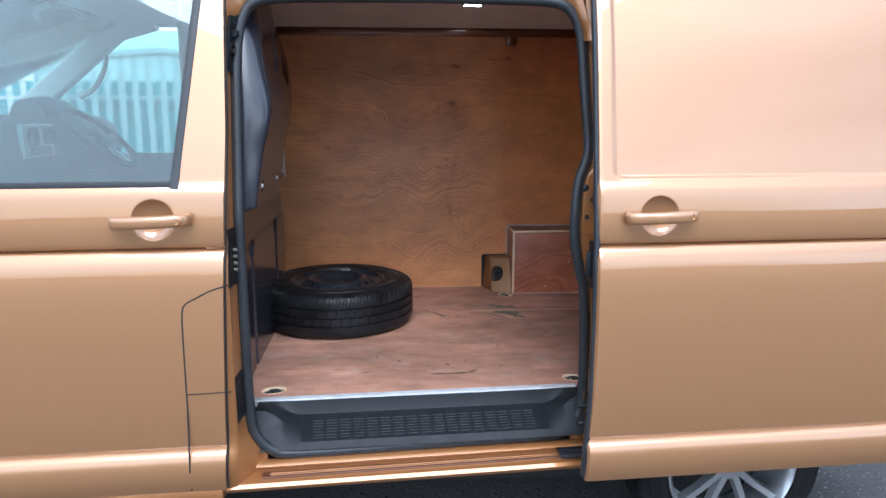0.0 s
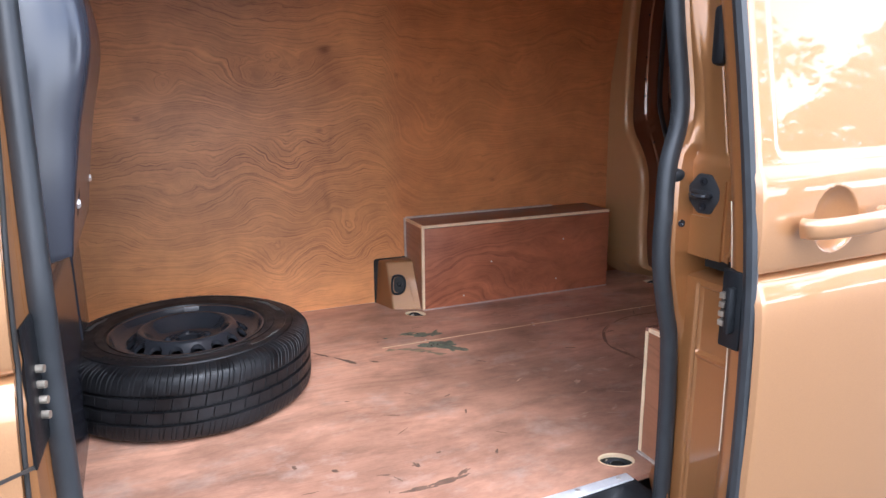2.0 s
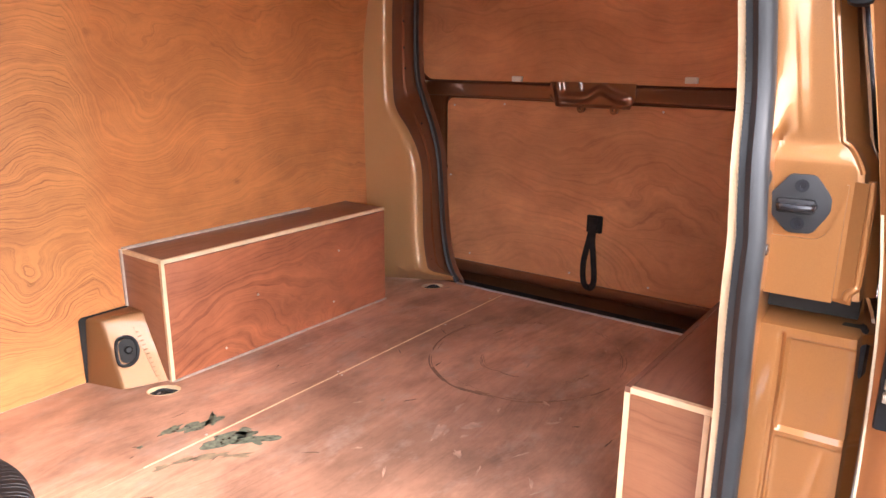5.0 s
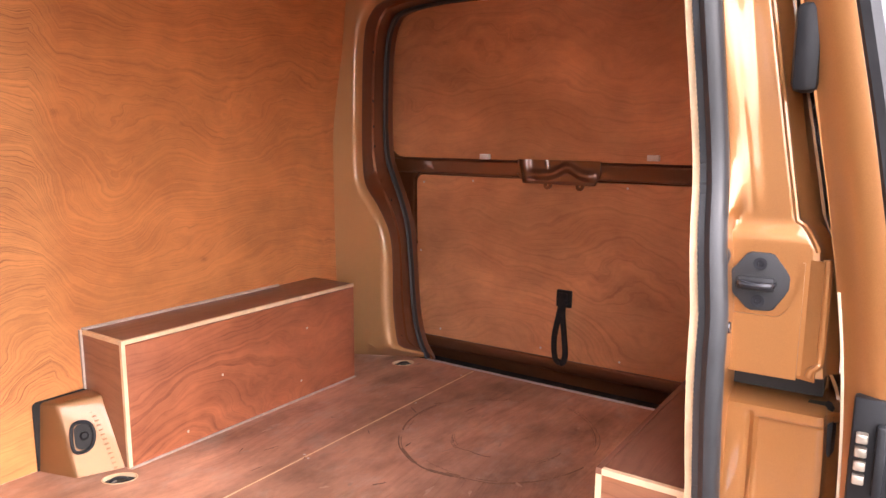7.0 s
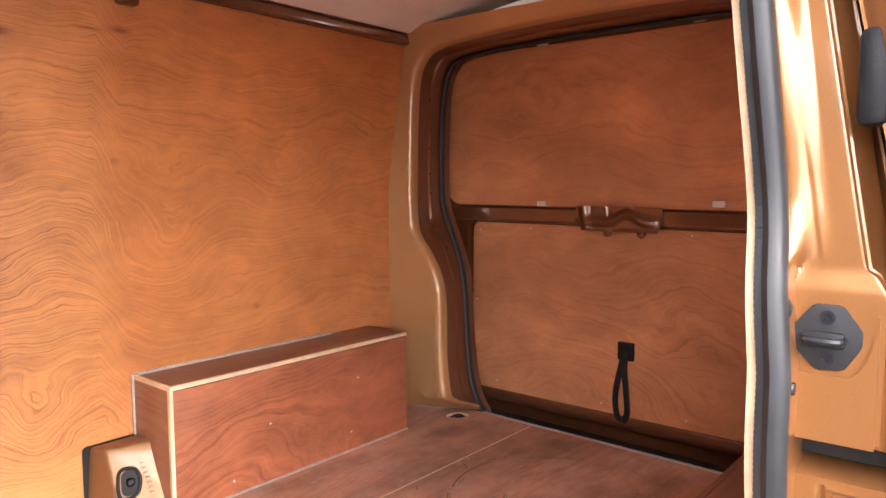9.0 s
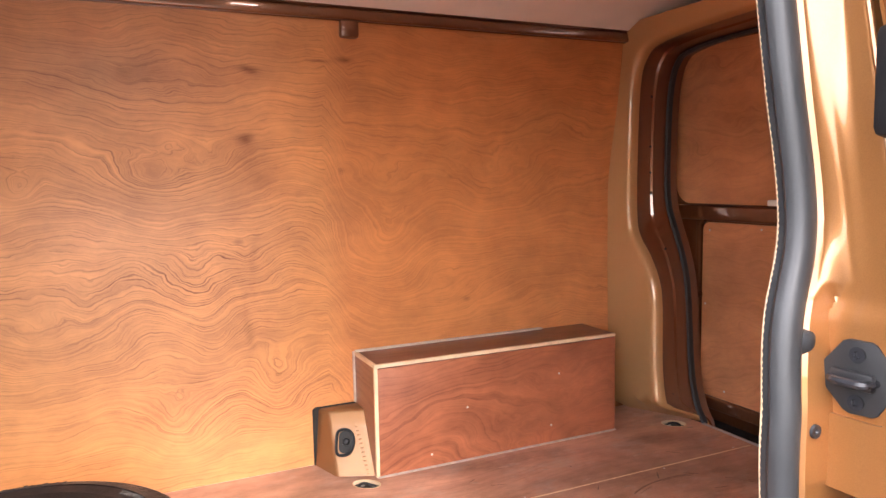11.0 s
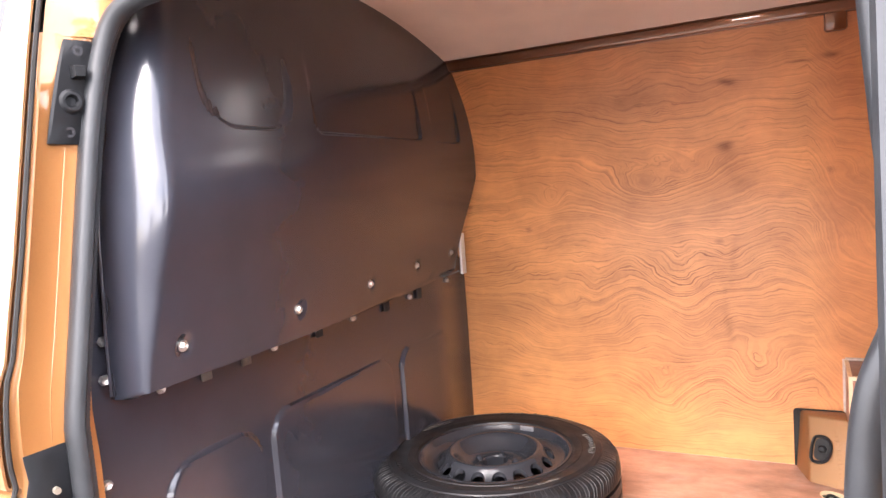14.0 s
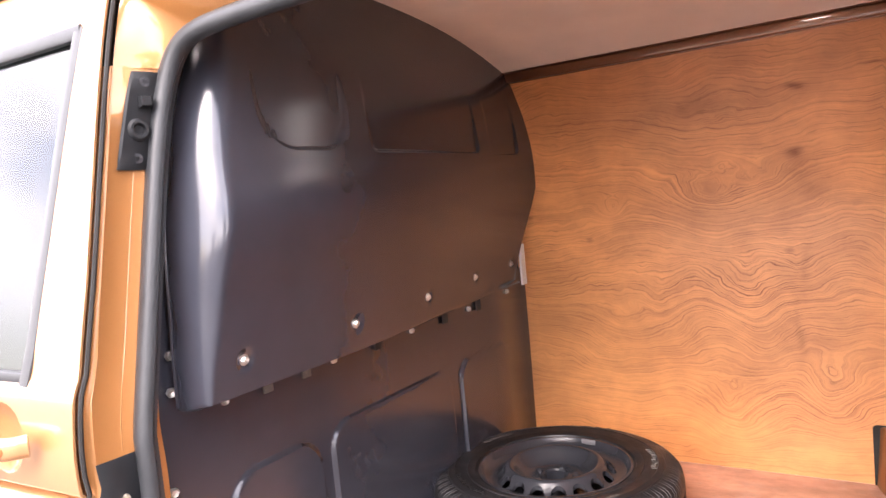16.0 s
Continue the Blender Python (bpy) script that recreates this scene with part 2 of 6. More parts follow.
    knot = calc("MULTIPLY", span(calc("ADD", vor.outputs["Distance"], calc("MULTIPLY", wide, 0.10)), 0.07, 0.17, 1.0, 0.0), span(cloud(7.0, 10.0, 1, 91.0), 0.46, 0.56, 0.0, 0.35))
    f = calc("ADD", f, knot)
    ramp = n.new("ShaderNodeValToRGB")
    ramp.color_ramp.elements[0].position, ramp.color_ramp.elements[1].position = 0.10, 1.0
    ramp.color_ramp.elements[0].color, ramp.color_ramp.elements[1].color = (*light, 1), (*dark, 1)
    l.new(f, ramp.inputs[0])
    # redder wood past the seam, with some loss of light put into the tint
    tint, sc = n.new("ShaderNodeMixRGB"), n.new("ShaderNodeVectorMath")
    tint.blend_type, tint.inputs[2].default_value = "MULTIPLY", (0.93, 0.84, 0.80, 1)
    l.new(past, tint.inputs[0])
    l.new(ramp.outputs[0], tint.inputs[1])
    sc.operation = "SCALE"
    l.new(tint.outputs[0], sc.inputs[0])
    l.new(span(cloud(1.8, 2.6, 4, 11.3), 0.3, 0.7, 0.80, 1.16), sc.inputs["Scale"])
    l.new(sc.outputs[0], b.inputs["Base Color"])
    l.new(calc("ADD", calc("MULTIPLY", f, 0.14), rough - 0.06), b.inputs["Roughness"])
    b.inputs["Coat Weight"].default_value, b.inputs["Coat Roughness"].default_value = 0.12, 0.28
    bp = n.new("ShaderNodeBump")
    bp.inputs["Strength"].default_value, bp.inputs["Distance"].default_value = 0.22, 0.001
    l.new(f, bp.inputs["Height"])
    l.new(bp.outputs[0], b.inputs["Normal"])
    return m


def car_paint(name, color, rough=0.36, coat=1.0, metal=0.8):
    m = material(name, color, rough, metal, coat, 900.0, 0.10, 0.02, 1500.0)
    m.node_tree.nodes["Principled BSDF"].inputs["Coat IOR"].default_value = 1.75
    m.node_tree.nodes["Principled BSDF"].inputs["Coat Roughness"].default_value = 0.025
    return m


GOLD = car_paint("copper_gold_metallic_paint", (0.400, 0.205, 0.088), 0.38, 1.0, 0.52)
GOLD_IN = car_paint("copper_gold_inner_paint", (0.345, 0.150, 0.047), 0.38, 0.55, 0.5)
# the van's paint made paler, for the light on the rear pillar
GOLD_REAR = car_paint("copper_gold_satin_lit", (0.55, 0.315, 0.13), 0.42, 0.6, 0.25)
# brown-gold copy of that paint, with the shade it lies in darkening the colour
BROWN_SHADED = car_paint("brown_gold_shaded_paint", (0.185, 0.076, 0.034), 0.30, 0.8, 0.6)
SATIN = car_paint("copper_gold_primed_paint", (0.27, 0.135, 0.055), 0.50, 0.1, 0.5)
# places on the sheet are given from its middle, one metre behind the bulkhead
HILLS = [(-0.38, 0.865, 0.19, 0.090, 0.125), (-0.735, 0.833, 0.050, 0.045, 0.075), (-0.29, 0.53, 0.15, 0.20, 0.10), (-0.38, 0.20, 0.10, 0.13, 0.13), (-0.09, 0.25, 0.08, 0.12, 0.11), (-0.62, 0.42, 0.16, 0.12, 0.08), (0.24, 0.66, 0.14, 0.20, 0.20), (0.62, 0.80, 0.22, 0.16, 0.16), (0.45, 0.45, 0.16, 0.10, 0.10)]
FOLDS = [(-0.16, 0.97, 0.022, 0.020, 0.55), (-0.17, 1.155, 0.030, 0.010, 0.6), (-0.155, 0.66, 0.014, 0.08, 0.16), (-0.19, 0.44, 0.014, 0.10, 0.18), (-0.16, 0.90, 0.06, 0.07, 0.25), (0.10, 1.19, 0.025, 0.008, 0.6), (0.02, 1.18, 0.03, 0.006, 0.4), (-0.45, 1.13, 0.40, 0.05, 0.20)]
PLY_WALL = figured_veneer("plywood_wall", (0.76, 0.330, 0.117), (0.235, 0.072, 0.022), HILLS, FOLDS, 0.07)
PLY_FLOOR = veneer("plywood_floor", (0.59, 0.32, 0.215), (0.26, 0.115, 0.068), 0, 1, 0.09, 60.0, 0.44, 4.0, 0.55, 0.2, 0.5, 0.80, 0.62)
PLY_BOX = veneer("plywood_box", (0.54, 0.180, 0.082), (0.125, 0.034, 0.017), 0, 2, 0.24, 60.0, 0.46, 9.0, 0.42, 0.05, 0.75, 0.7)
PLY_TOP = veneer("plywood_box_top", (0.28, 0.125, 0.078), (0.12, 0.046, 0.026), 0, 1, 0.12, 70.0, 0.42, 12.0, 0.3, 0.1, 0.6, 0.85)
PLY_END = veneer("plywood_box_end", (0.46, 0.205, 0.108), (0.22, 0.086, 0.042), 1, 2, 0.14, 70.0, 0.42, 14.0, 0.25, 0.1, 0.6)
PLY_REAR = veneer("plywood_rear_panel", (0.74, 0.335, 0.150), (0.36, 0.130, 0.054), 1, 2, 0.26, 55.0, 0.40, 21.0, 0.32, 0.15, 0.6, 0.8)
PLY_EDGE = material("raw_plywood_edge", (0.78, 0.60, 0.38), 0.7, 0, 0, 30.0, 0.12, 0.2, 300.0)
FILLER = material("grey_sealant", (0.50, 0.42, 0.36), 0.6, 0, 0, 40.0, 0.2, 0.2, 200.0)
BLACK_STEEL = material("black_bulkhead_paint", (0.026, 0.028, 0.037), 0.19, 0, 0.0, 12.0, 0.06, 0.012, 300.0, 0.72)
RUBBER = material("grey_black_rubber", (0.024, 0.026, 0.0285), 0.42, 0, 0, 25.0, 0.15, 0.1, 300.0, 0.4)
TYRE = material("tyre_rubber", (0.0085, 0.0085, 0.0095), 0.44, 0, 0, 18.0, 0.35, 0.3, 260.0, 0.30)
RIM_BLACK = material("black_wheel_enamel", (0.020, 0.021, 0.025), 0.22, 0, 0.0, 9.0, 0.12, 0.1, 150.0)
PLASTIC = material("black_moulded_plastic", (0.0075, 0.0085, 0.010), 0.48, 0, 0, 30.0, 0.15, 0.3, 900.0, 0.28)
PLATE = material("grey_black_plate_plastic", (0.019, 0.0195, 0.021), 0.5, 0, 0, 30.0, 0.15, 0.2, 700.0, 0.32)
ALU = material("brushed_aluminium", (0.74, 0.75, 0.77), 0.5, 0.5, 0, 30.0, 0.12, 0.1, 300.0)
BRASS = material("worn_contact_metal", (0.42, 0.37, 0.30), 0.4, 0.7, 0, 60.0, 0.2)
STEEL = material("zinc_screw", (0.65, 0.63, 0.6), 0.35, 0.9, 0, 60.0, 0.1)
CEILING = material("beige_ceiling_board", (0.84, 0.765, 0.69), 0.75, 0, 0, 5.0, 0.06, 0.1, 300.0)
WHITE_CLIP = material("white_plastic", (0.8, 0.79, 0.76), 0.4)
WEB = material("black_webbing", (0.012, 0.012, 0.014), 0.8, 0, 0, 60.0, 0.2, 0.4, 700.0)
ALLOY = material("silver_alloy", (0.62, 0.63, 0.65), 0.3, 0.85, 0.4, 20.0, 0.06)
ASPHALT = material("asphalt", (0.052, 0.050, 0.048), 0.92, 0, 0, 70.0, 0.95, 1.0, 60.0, 0.2)
DASH = material("grey_dashboard_plastic", (0.045, 0.048, 0.055), 0.6, 0, 0, 20.0, 0.12, 0.3, 500.0)
GREY_TRIM = material("light_grey_cab_trim", (0.62, 0.62, 0.61), 0.7, 0, 0, 20.0, 0.06, 0.2, 500.0)
TEAL = material("teal_steel_sheet", (0.05, 0.34, 0.34), 0.5, 0, 0, 3.0, 0.15, 0.1, 60.0)
GALV = material("galvanised_steel", (0.52, 0.54, 0.55), 0.5, 0.3, 0, 8.0, 0.15)
WHITE_WALL = material("white_building_cladding", (0.72, 0.73, 0.72), 0.6, 0, 0, 2.0, 0.08)
# near-black that puts the shade of gaps and hollows into the colour
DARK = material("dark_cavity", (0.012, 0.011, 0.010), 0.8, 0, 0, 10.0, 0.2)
LEAF = material("tree_leaves", (0.055, 0.085, 0.03), 0.6, 0, 0, 3.0, 0.4)
BARK = material("tree_bark", (0.10, 0.075, 0.05), 0.9, 0, 0, 12.0, 0.3, 0.6, 40.0)

GLASS = bpy.data.materials.new("tinted_window_glass")
GLASS.use_nodes = True
gn, gl = GLASS.node_tree.nodes, GLASS.node_tree.links
gn.clear()
g_out, g_mix, g_tr, g_gl, g_fr = (gn.new(k) for k in ("ShaderNodeOutputMaterial", "ShaderNodeMixShader", "ShaderNodeBsdfTransparent", "ShaderNodeBsdfGlossy", "ShaderNodeFresnel"))
g_tr.inputs[0].default_value = (0.70, 0.84, 0.83, 1)
g_gl.inputs["Roughness"].default_value = 0.01
g_fr.inputs[0].default_value = 1.8
gl.new(g_fr.outputs[0], g_mix.inputs[0])
gl.new(g_tr.outputs[0], g_mix.inputs[1])
gl.new(g_gl.outputs[0], g_mix.inputs[2])
gl.new(g_mix.outputs[0], g_out.inputs[0])

# ---- mesh helpers ----
ORIGIN = {}
NEAR = Matrix.Translation((0.05, 0.13, 0)) @ Matrix.Rotation(radians(2.37), 4, "Z") @ Matrix.Translation((-0.05, -0.13, 0))


def thing(name, at, label, category, group="", kind=""):
    """An Empty at the base of a thing, for its parts."""
    ob = new(name)
    ob.empty_display_size = 0.05
    ob.location = at
    ORIGIN[ob] = Vector(at)
    return tagged(ob, label, category, group, kind)


def part(name, bm, mat, parent=None, label="", xf=None, angle=35):
    """Links a bmesh, given in world coordinates, as one mesh under a thing or a part."""
    if xf is not None:
        bm.transform(xf)
    org = ORIGIN.get(parent, Vector((0, 0, 0)))
    bm.transform(Matrix.Translation(-org))
    bmesh.ops.recalc_face_normals(bm, faces=bm.faces)
    me = bpy.data.meshes.new(name)
    bm.to_mesh(me)
    bm.free()
    me.materials.append(mat)
    me.polygons.foreach_set("use_smooth", [True] * len(me.polygons))
    me.set_sharp_from_angle(angle=radians(angle))
    ob = new(name, me)
    if parent is not None:
        ob.parent = parent
        ORIGIN[ob] = org
    return tagged(ob, label) if label else ob


def box(x0, x1, y0, y1, z0, z1, bev=0.0, bm=None, seg=2):
    bm = bm or bmesh.new()
    vs = bmesh.ops.create_cube(bm, size=1)["verts"]
    for v in vs:
        v.co = Vector(((x0 + x1) / 2 + v.co.x * (x1 - x0), (y0 + y1) / 2 + v.co.y * (y1 - y0), (z0 + z1) / 2 + v.co.z * (z1 - z0)))
    if bev:
        es = list({e for v in vs for e in v.link_edges})
        bmesh.ops.bevel(bm, geom=es, offset=bev, segments=seg, profile=0.5, affect="EDGES")
    return bm


def surf(f, us, vs, thick=0.0, keep=None, closed=False, bm=None):
    """A sheet over a grid of parameters, given a thickness."""
    bm = bm or bmesh.new()
    g = [[bm.verts.new(f(u, v)) for v in vs] for u in us]
    faces = []
    nu = len(us)
    for i in range(nu if closed else nu - 1):
        for j in range(len(vs) - 1):
            if keep is None or keep((us[i] + us[(i + 1) % nu]) / 2, (vs[j] + vs[j + 1]) / 2):
                faces.append(bm.faces.new((g[i][j], g[(i + 1) % nu][j], g[(i + 1) % nu][j + 1], g[i][j + 1])))
    loose = [v for v in bm.verts if not v.link_faces]
    bmesh.ops.delete(bm, geom=loose, context="VERTS")
    if thick:
        bmesh.ops.recalc_face_normals(bm, faces=bm.faces)
        bmesh.ops.solidify(bm, geom=list(bm.faces), thickness=thick)
    return bm


def smooth_line(pts, n=8, closed=False):
    """Catmull-Rom through points of any dimension."""
    p = [np.array(q, float) for q in pts]
    k = len(p)
    out = []
    for i in range(k if closed else k - 1):
        a, b, c, d = (p[(i + o) % k] if closed else p[min(max(i + o, 0), k - 1)] for o in (-1, 0, 1, 2))
        for s in range(n):
            t = s / n
            out.append(0.5 * (2 * b + (c - a) * t + (2 * a - 5 * b + 4 * c - d) * t * t + (3 * b - a - 3 * c + d) * t ** 3))
    if not closed:
        out.append(p[-1])
    return out


def tube(pts, prof, closed=False, side=(0, 1, 0), bm=None):
    """Sweeps a closed profile [(a, b)] along points; a lies across the path, b along the vector side."""
    bm = bm or bmesh.new()
    P = [Vector(q) for q in pts]
    k, s = len(P), Vector(side).normalized()
    rings = []
    for i, q in enumerate(P):
        t = (P[(i + 1) % k] - P[i - 1]) if closed else (P[min(i + 1, k - 1)] - P[max(i - 1, 0)])
        a = t.cross(s).normalized()
        b = a.cross(t).normalized()
        rings.append([bm.verts.new(q + a * u + b * v) for u, v in prof])
    m = len(prof)
    for i in range(k if closed else k - 1):
        r, r2 = rings[i], rings[(i + 1) % k]
        for j in range(m):
            bm.faces.new((r[j], r[(j + 1) % m], r2[(j + 1) % m], r2[j]))
    if not closed:
        bm.faces.new(rings[0])
        bm.faces.new(rings[-1])
    return bm


def circle(r, n=10, ry=None):
    return [(r * math.cos(2 * math.pi * i / n), (ry or r) * math.sin(2 * math.pi * i / n)) for i in range(n)]


def lathe(prof, n=48, m=None, closed=True, bm=None, caps=True):
    """Turns a profile [(radius, height)] round z, laid by m."""
    bm = bm or bmesh.new()
    m = m or Matrix()
    rings = [[bm.verts.new(m @ Vector((r * math.cos(2 * math.pi * i / n), r * math.sin(2 * math.pi * i / n), z))) for i in range(n)] for r, z in prof]
    k = len(rings)
    for a in range(k if closed else k - 1):
        for i in range(n):
            j = (i + 1) % n
            bm.faces.new((rings[a][i], rings[a][j], rings[(a + 1) % k][j], rings[(a + 1) % k][i]))
    if not closed and caps:
        for r in (rings[0], rings[-1]):
            if (r[0].co - r[1].co).length > 1e-4:
                bm.faces.new(r)
    return bm


def prism(outline, f, d0, d1, bev=0.0, bm=None):
    """A plate of an outline [(a, b)], mapped by f(a, b, depth) between two depths."""
    bm = bm or bmesh.new()
    lo = [bm.verts.new(f(a, b, d0)) for a, b in outline]
    hi = [bm.verts.new(f(a, b, d1)) for a, b in outline]
    k = len(outline)
    top = bm.faces.new(hi)
    bm.faces.new(lo)
    for i in range(k):
        bm.faces.new((lo[i], lo[(i + 1) % k], hi[(i + 1) % k], hi[i]))
    if bev:
        bmesh.ops.bevel(bm, geom=list(top.edges), offset=bev, segments=2, profile=0.5, affect="EDGES")
    return bm


def rounded(a0, a1, b0, b1, r, n=5):
    out = []
    for ca, cb, s in ((a1 - r, b1 - r, 0), (a0 + r, b1 - r, 90), (a0 + r, b0 + r, 180), (a1 - r, b0 + r, 270)):
        for i in range(n + 1):
            t = radians(s + 90 * i / n)
            out.append((ca + r * math.cos(t), cb + r * math.sin(t)))
    return out


def ease(x, a, b):
    t = min(max((x - a) / (b - a), 0), 1)
    return t * t * (3 - 2 * t)


def curve_of(pts):
    """A smooth function through (x, y) points in order of x."""
    d = smooth_line(sorted(pts), 10)
    xs, ys = [q[0] for q in d], [q[1] for q in d]
    return lambda x: float(np.interp(x, xs, ys))


def spread(*stretches):
    """Grid lines: (start, end, step) stretches, merged."""
    out = set()
    for a, b, s in stretches:
        k = max(1, round((b - a) / s))
        out |= {round(a + (b - a) * i / k, 5) for i in range(k + 1)}
    out = sorted(out)
    return [v for i, v in enumerate(out) if i == 0 or v - out[i - 1] > 0.0008]


def rrect(u, v, u0, u1, v0, v1, r):
    """Signed distance to a rounded rectangle, negative inside."""
    a, b = abs(u - (u0 + u1) / 2) - (u1 - u0) / 2 + r, abs(v - (v0 + v1) / 2) - (v1 - v0) / 2 + r
    return math.hypot(max(a, 0), max(b, 0)) + min(max(a, b), 0) - r

# ---- ground and load space ----
bm = surf(lambda u, v: (u, v, -0.6 + 0.004 * noise.noise(Vector((u * 2, v * 2, 0)))), spread((-400, -20, 60), (-20, -6, 2), (-6, 6, 0.25), (6, 20, 2), (20, 400, 60)), spread((-400, -20, 60), (-20, -6, 2), (-6, 6, 0.25), (6, 20, 2), (20, 400, 60)))
ground = tagged(part("ground", bm, ASPHALT), "dark grey rough asphalt yard", "ground", kind="structure")

STRIP_Y = 0.13          # rear edge of the step, on the near-side line
SEAM_Y = 1.147          # joint between the two floor boards
WALL_LINE = [(0.0, 1.640), (0.35, 1.648), (0.70, 1.653), (0.85, 1.650), (1.0, 1.632), (1.15, 1.610), (1.30, 1.590), (1.36, 1.58)]
wall_y = curve_of(WALL_LINE)


def ceil_z(y):
    return 1.335 + 0.092 * (1 - (abs(y - 0.85) / 0.72) ** 3)


floor = thing("floor", (1.1, 0.8, -0.012), "worn reddish plywood load floor in two boards", "floor", kind="structure")
EYES = [(1.135, 0.252, -25, 0.042, 0.030), (0.095, 0.215, 15, 0.042, 0.030), (1.088, 1.432, -42, 0.041, 0.029), (2.190, 1.408, -40, 0.041, 0.031)]


def oval(x, y, turn, a, b, n=36):
    c, s_ = math.cos(radians(turn)), math.sin(radians(turn))
    return [(x + a * math.cos(t) * c - b * math.sin(t) * s_, y + a * math.cos(t) * s_ + b * math.sin(t) * c) for t in np.linspace(0, 2 * math.pi, n, endpoint=False)]


def board(outline, holes):
    """A floor board with oval cut-outs right through it."""
    bm = bmesh.new()
    for loop in (outline, *holes):
        vs = [bm.verts.new((x, y, 0.0)) for x, y in loop]
        for i in range(len(vs)):
            bm.edges.new((vs[i], vs[(i + 1) % len(vs)]))
    bmesh.ops.triangle_fill(bm, edges=list(bm.edges), use_beauty=True, use_dissolve=False)
    out = bmesh.ops.extrude_face_region(bm, geom=list(bm.faces))
    for v in out["geom"]:
        if isinstance(v, bmesh.types.BMVert):
            v.co.z -= 0.012
    return bm


part("floor_board", board([(-0.10, 0.125), (-0.10, SEAM_Y - 0.001), (2.280, SEAM_Y - 0.001), (2.280, 0.15), (1.16, 0.176), (0.05, 0.13)], [oval(*e) for e in EYES[:2]]), PLY_FLOOR, floor)
part("floor_board", board([(-0.10, SEAM_Y + 0.001), (-0.10, 1.645), (2.20, 1.645), (2.278, 1.40), (2.280, SEAM_Y + 0.001)], [oval(*e) for e in EYES[2:]]), PLY_FLOOR, floor)
part("joint_filler", box(0.86, 2.26, SEAM_Y - 0.0022, SEAM_Y + 0.0022, -0.004, 0.0008), PLY_EDGE, floor, "pale joint line")
# near-black sheet that stands for the shade in the void under the boards
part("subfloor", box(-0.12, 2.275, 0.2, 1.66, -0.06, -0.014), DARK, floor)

wall_far = thing("wall_far", (1.0, 1.66, 0), "orange-brown plywood lining sheet with wavy grain", "wall", kind="structure")
ply = surf(lambda u, v: (u, wall_y(v), v), spread((-0.10, 2.10, 0.1)), spread((0.001, 0.7, 0.1), (0.7, 1.305, 0.03)), 0.009)
part("plywood_sheet", ply, PLY_WALL, wall_far)
part("outer_skin", surf(lambda u, v: (u, wall_y(v) + 0.06, v), [-0.15, 2.45], spread((-0.2, 1.4, 0.1)), 0.01), GOLD_IN, wall_far)

ceiling = tagged(part("ceiling", surf(lambda u, v: (u, v, ceil_z(v)), spread((-0.12, 2.22, 0.2)), spread((0.2, 1.555, 0.05)), 0.006), CEILING), "beige painted ceiling boards fixed with small screws", "ceiling", kind="structure")
part("roof_skin", surf(lambda u, v: (u, v, 1.48 - 0.1 * ((v - 0.85) / 0.85) ** 2), spread((-1.0, 2.5, 0.3)), spread((0.05, 1.7, 0.1)), 0.01), GOLD_IN, None)
bpy.data.objects["roof_skin"].parent = None
tagged(bpy.data.objects["roof_skin"], "copper-gold van roof above the load space", "roof", kind="structure")

# brown metal rail between the far wall sheet and the ceiling, its colour darkened for shade
rail = thing("roof_rail", (1.0, 1.58, 1.3), "brown painted metal roof rail above the plywood, darkened for shade", "trim", kind="structure")
part("rail", tube([(-0.1, 1.585, 1.318), (2.15, 1.585, 1.318)], rounded(-0.016, 0.016, -0.03, 0.03, 0.008), side=(0, 1, 0)), BROWN_SHADED, rail)

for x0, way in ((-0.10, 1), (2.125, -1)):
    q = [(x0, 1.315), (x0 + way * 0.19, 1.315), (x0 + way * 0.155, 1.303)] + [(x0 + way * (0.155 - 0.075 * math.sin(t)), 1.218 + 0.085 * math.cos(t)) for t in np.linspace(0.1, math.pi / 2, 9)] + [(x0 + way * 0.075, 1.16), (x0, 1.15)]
    part("corner_gusset", prism(q, lambda a, b, d: (a, wall_y(min(b, 1.35)) - d, b), 0.0, 0.006), BROWN_SHADED, rail, "brown pressed corner of the roof rail, in the shaded tone")

# ---- bulkhead ----
bulkhead = thing("bulkhead", (0.0, 0.85, 0), "black painted steel bulkhead in two bolted panels", "wall", kind="structure")
up_prof = curve_of([(0.63, 0.086), (0.69, 0.094), (0.8, 0.112), (0.93, 0.138), (1.06, 0.118), (1.2, 0.098), (1.42, 0.06)])
far_prof = curve_of([(0.6, -0.045), (0.75, -0.022), (0.98, 0.012), (1.15, 0.005), (1.33, -0.04), (1.45, -0.07)])
up_edge = curve_of([(0.0, 0.088), (0.6, 0.090), (0.8, 0.098), (0.94, 0.109), (1.1, 0.140), (1.25, 0.185), (1.45, 0.25)])


crest_w = curve_of([(0.62, 0.018), (0.70, 0.026), (0.80, 0.038), (0.93, 0.048), (1.1, 0.056), (1.25, 0.064), (1.45, 0.070)])


def bulk_up(y, z):
    """The broad face of the upper panel, rearwards of its crest."""
    x = up_prof(z) + (far_prof(z) - up_prof(z)) * ease(y, 0.45, 1.62)
    # pads pressed into it, which fade out upwards
    for p in ((0.263, 0.512, 1.060, 1.60, 0.085), (0.585, 1.18, 1.056, 1.60, 0.022), (1.275, 1.50, 1.053, 1.60, 0.022)):
        x -= 0.0075 * (1 - ease(rrect(y, z, *p), -0.005, 0.002)) * (1 - ease(z, 1.07, 1.25))
    for by in (0.180, 0.490, 0.813, 1.148, 1.46):
        x -= 0.006 * (1 - ease(math.hypot(y - by, z - 0.694), 0.010, 0.021))
    return x


far_y = lambda z: min(wall_y(min(z, 1.35)) - 0.005, 1.50 + 0.14 * ease(z, 0.62, 1.0))


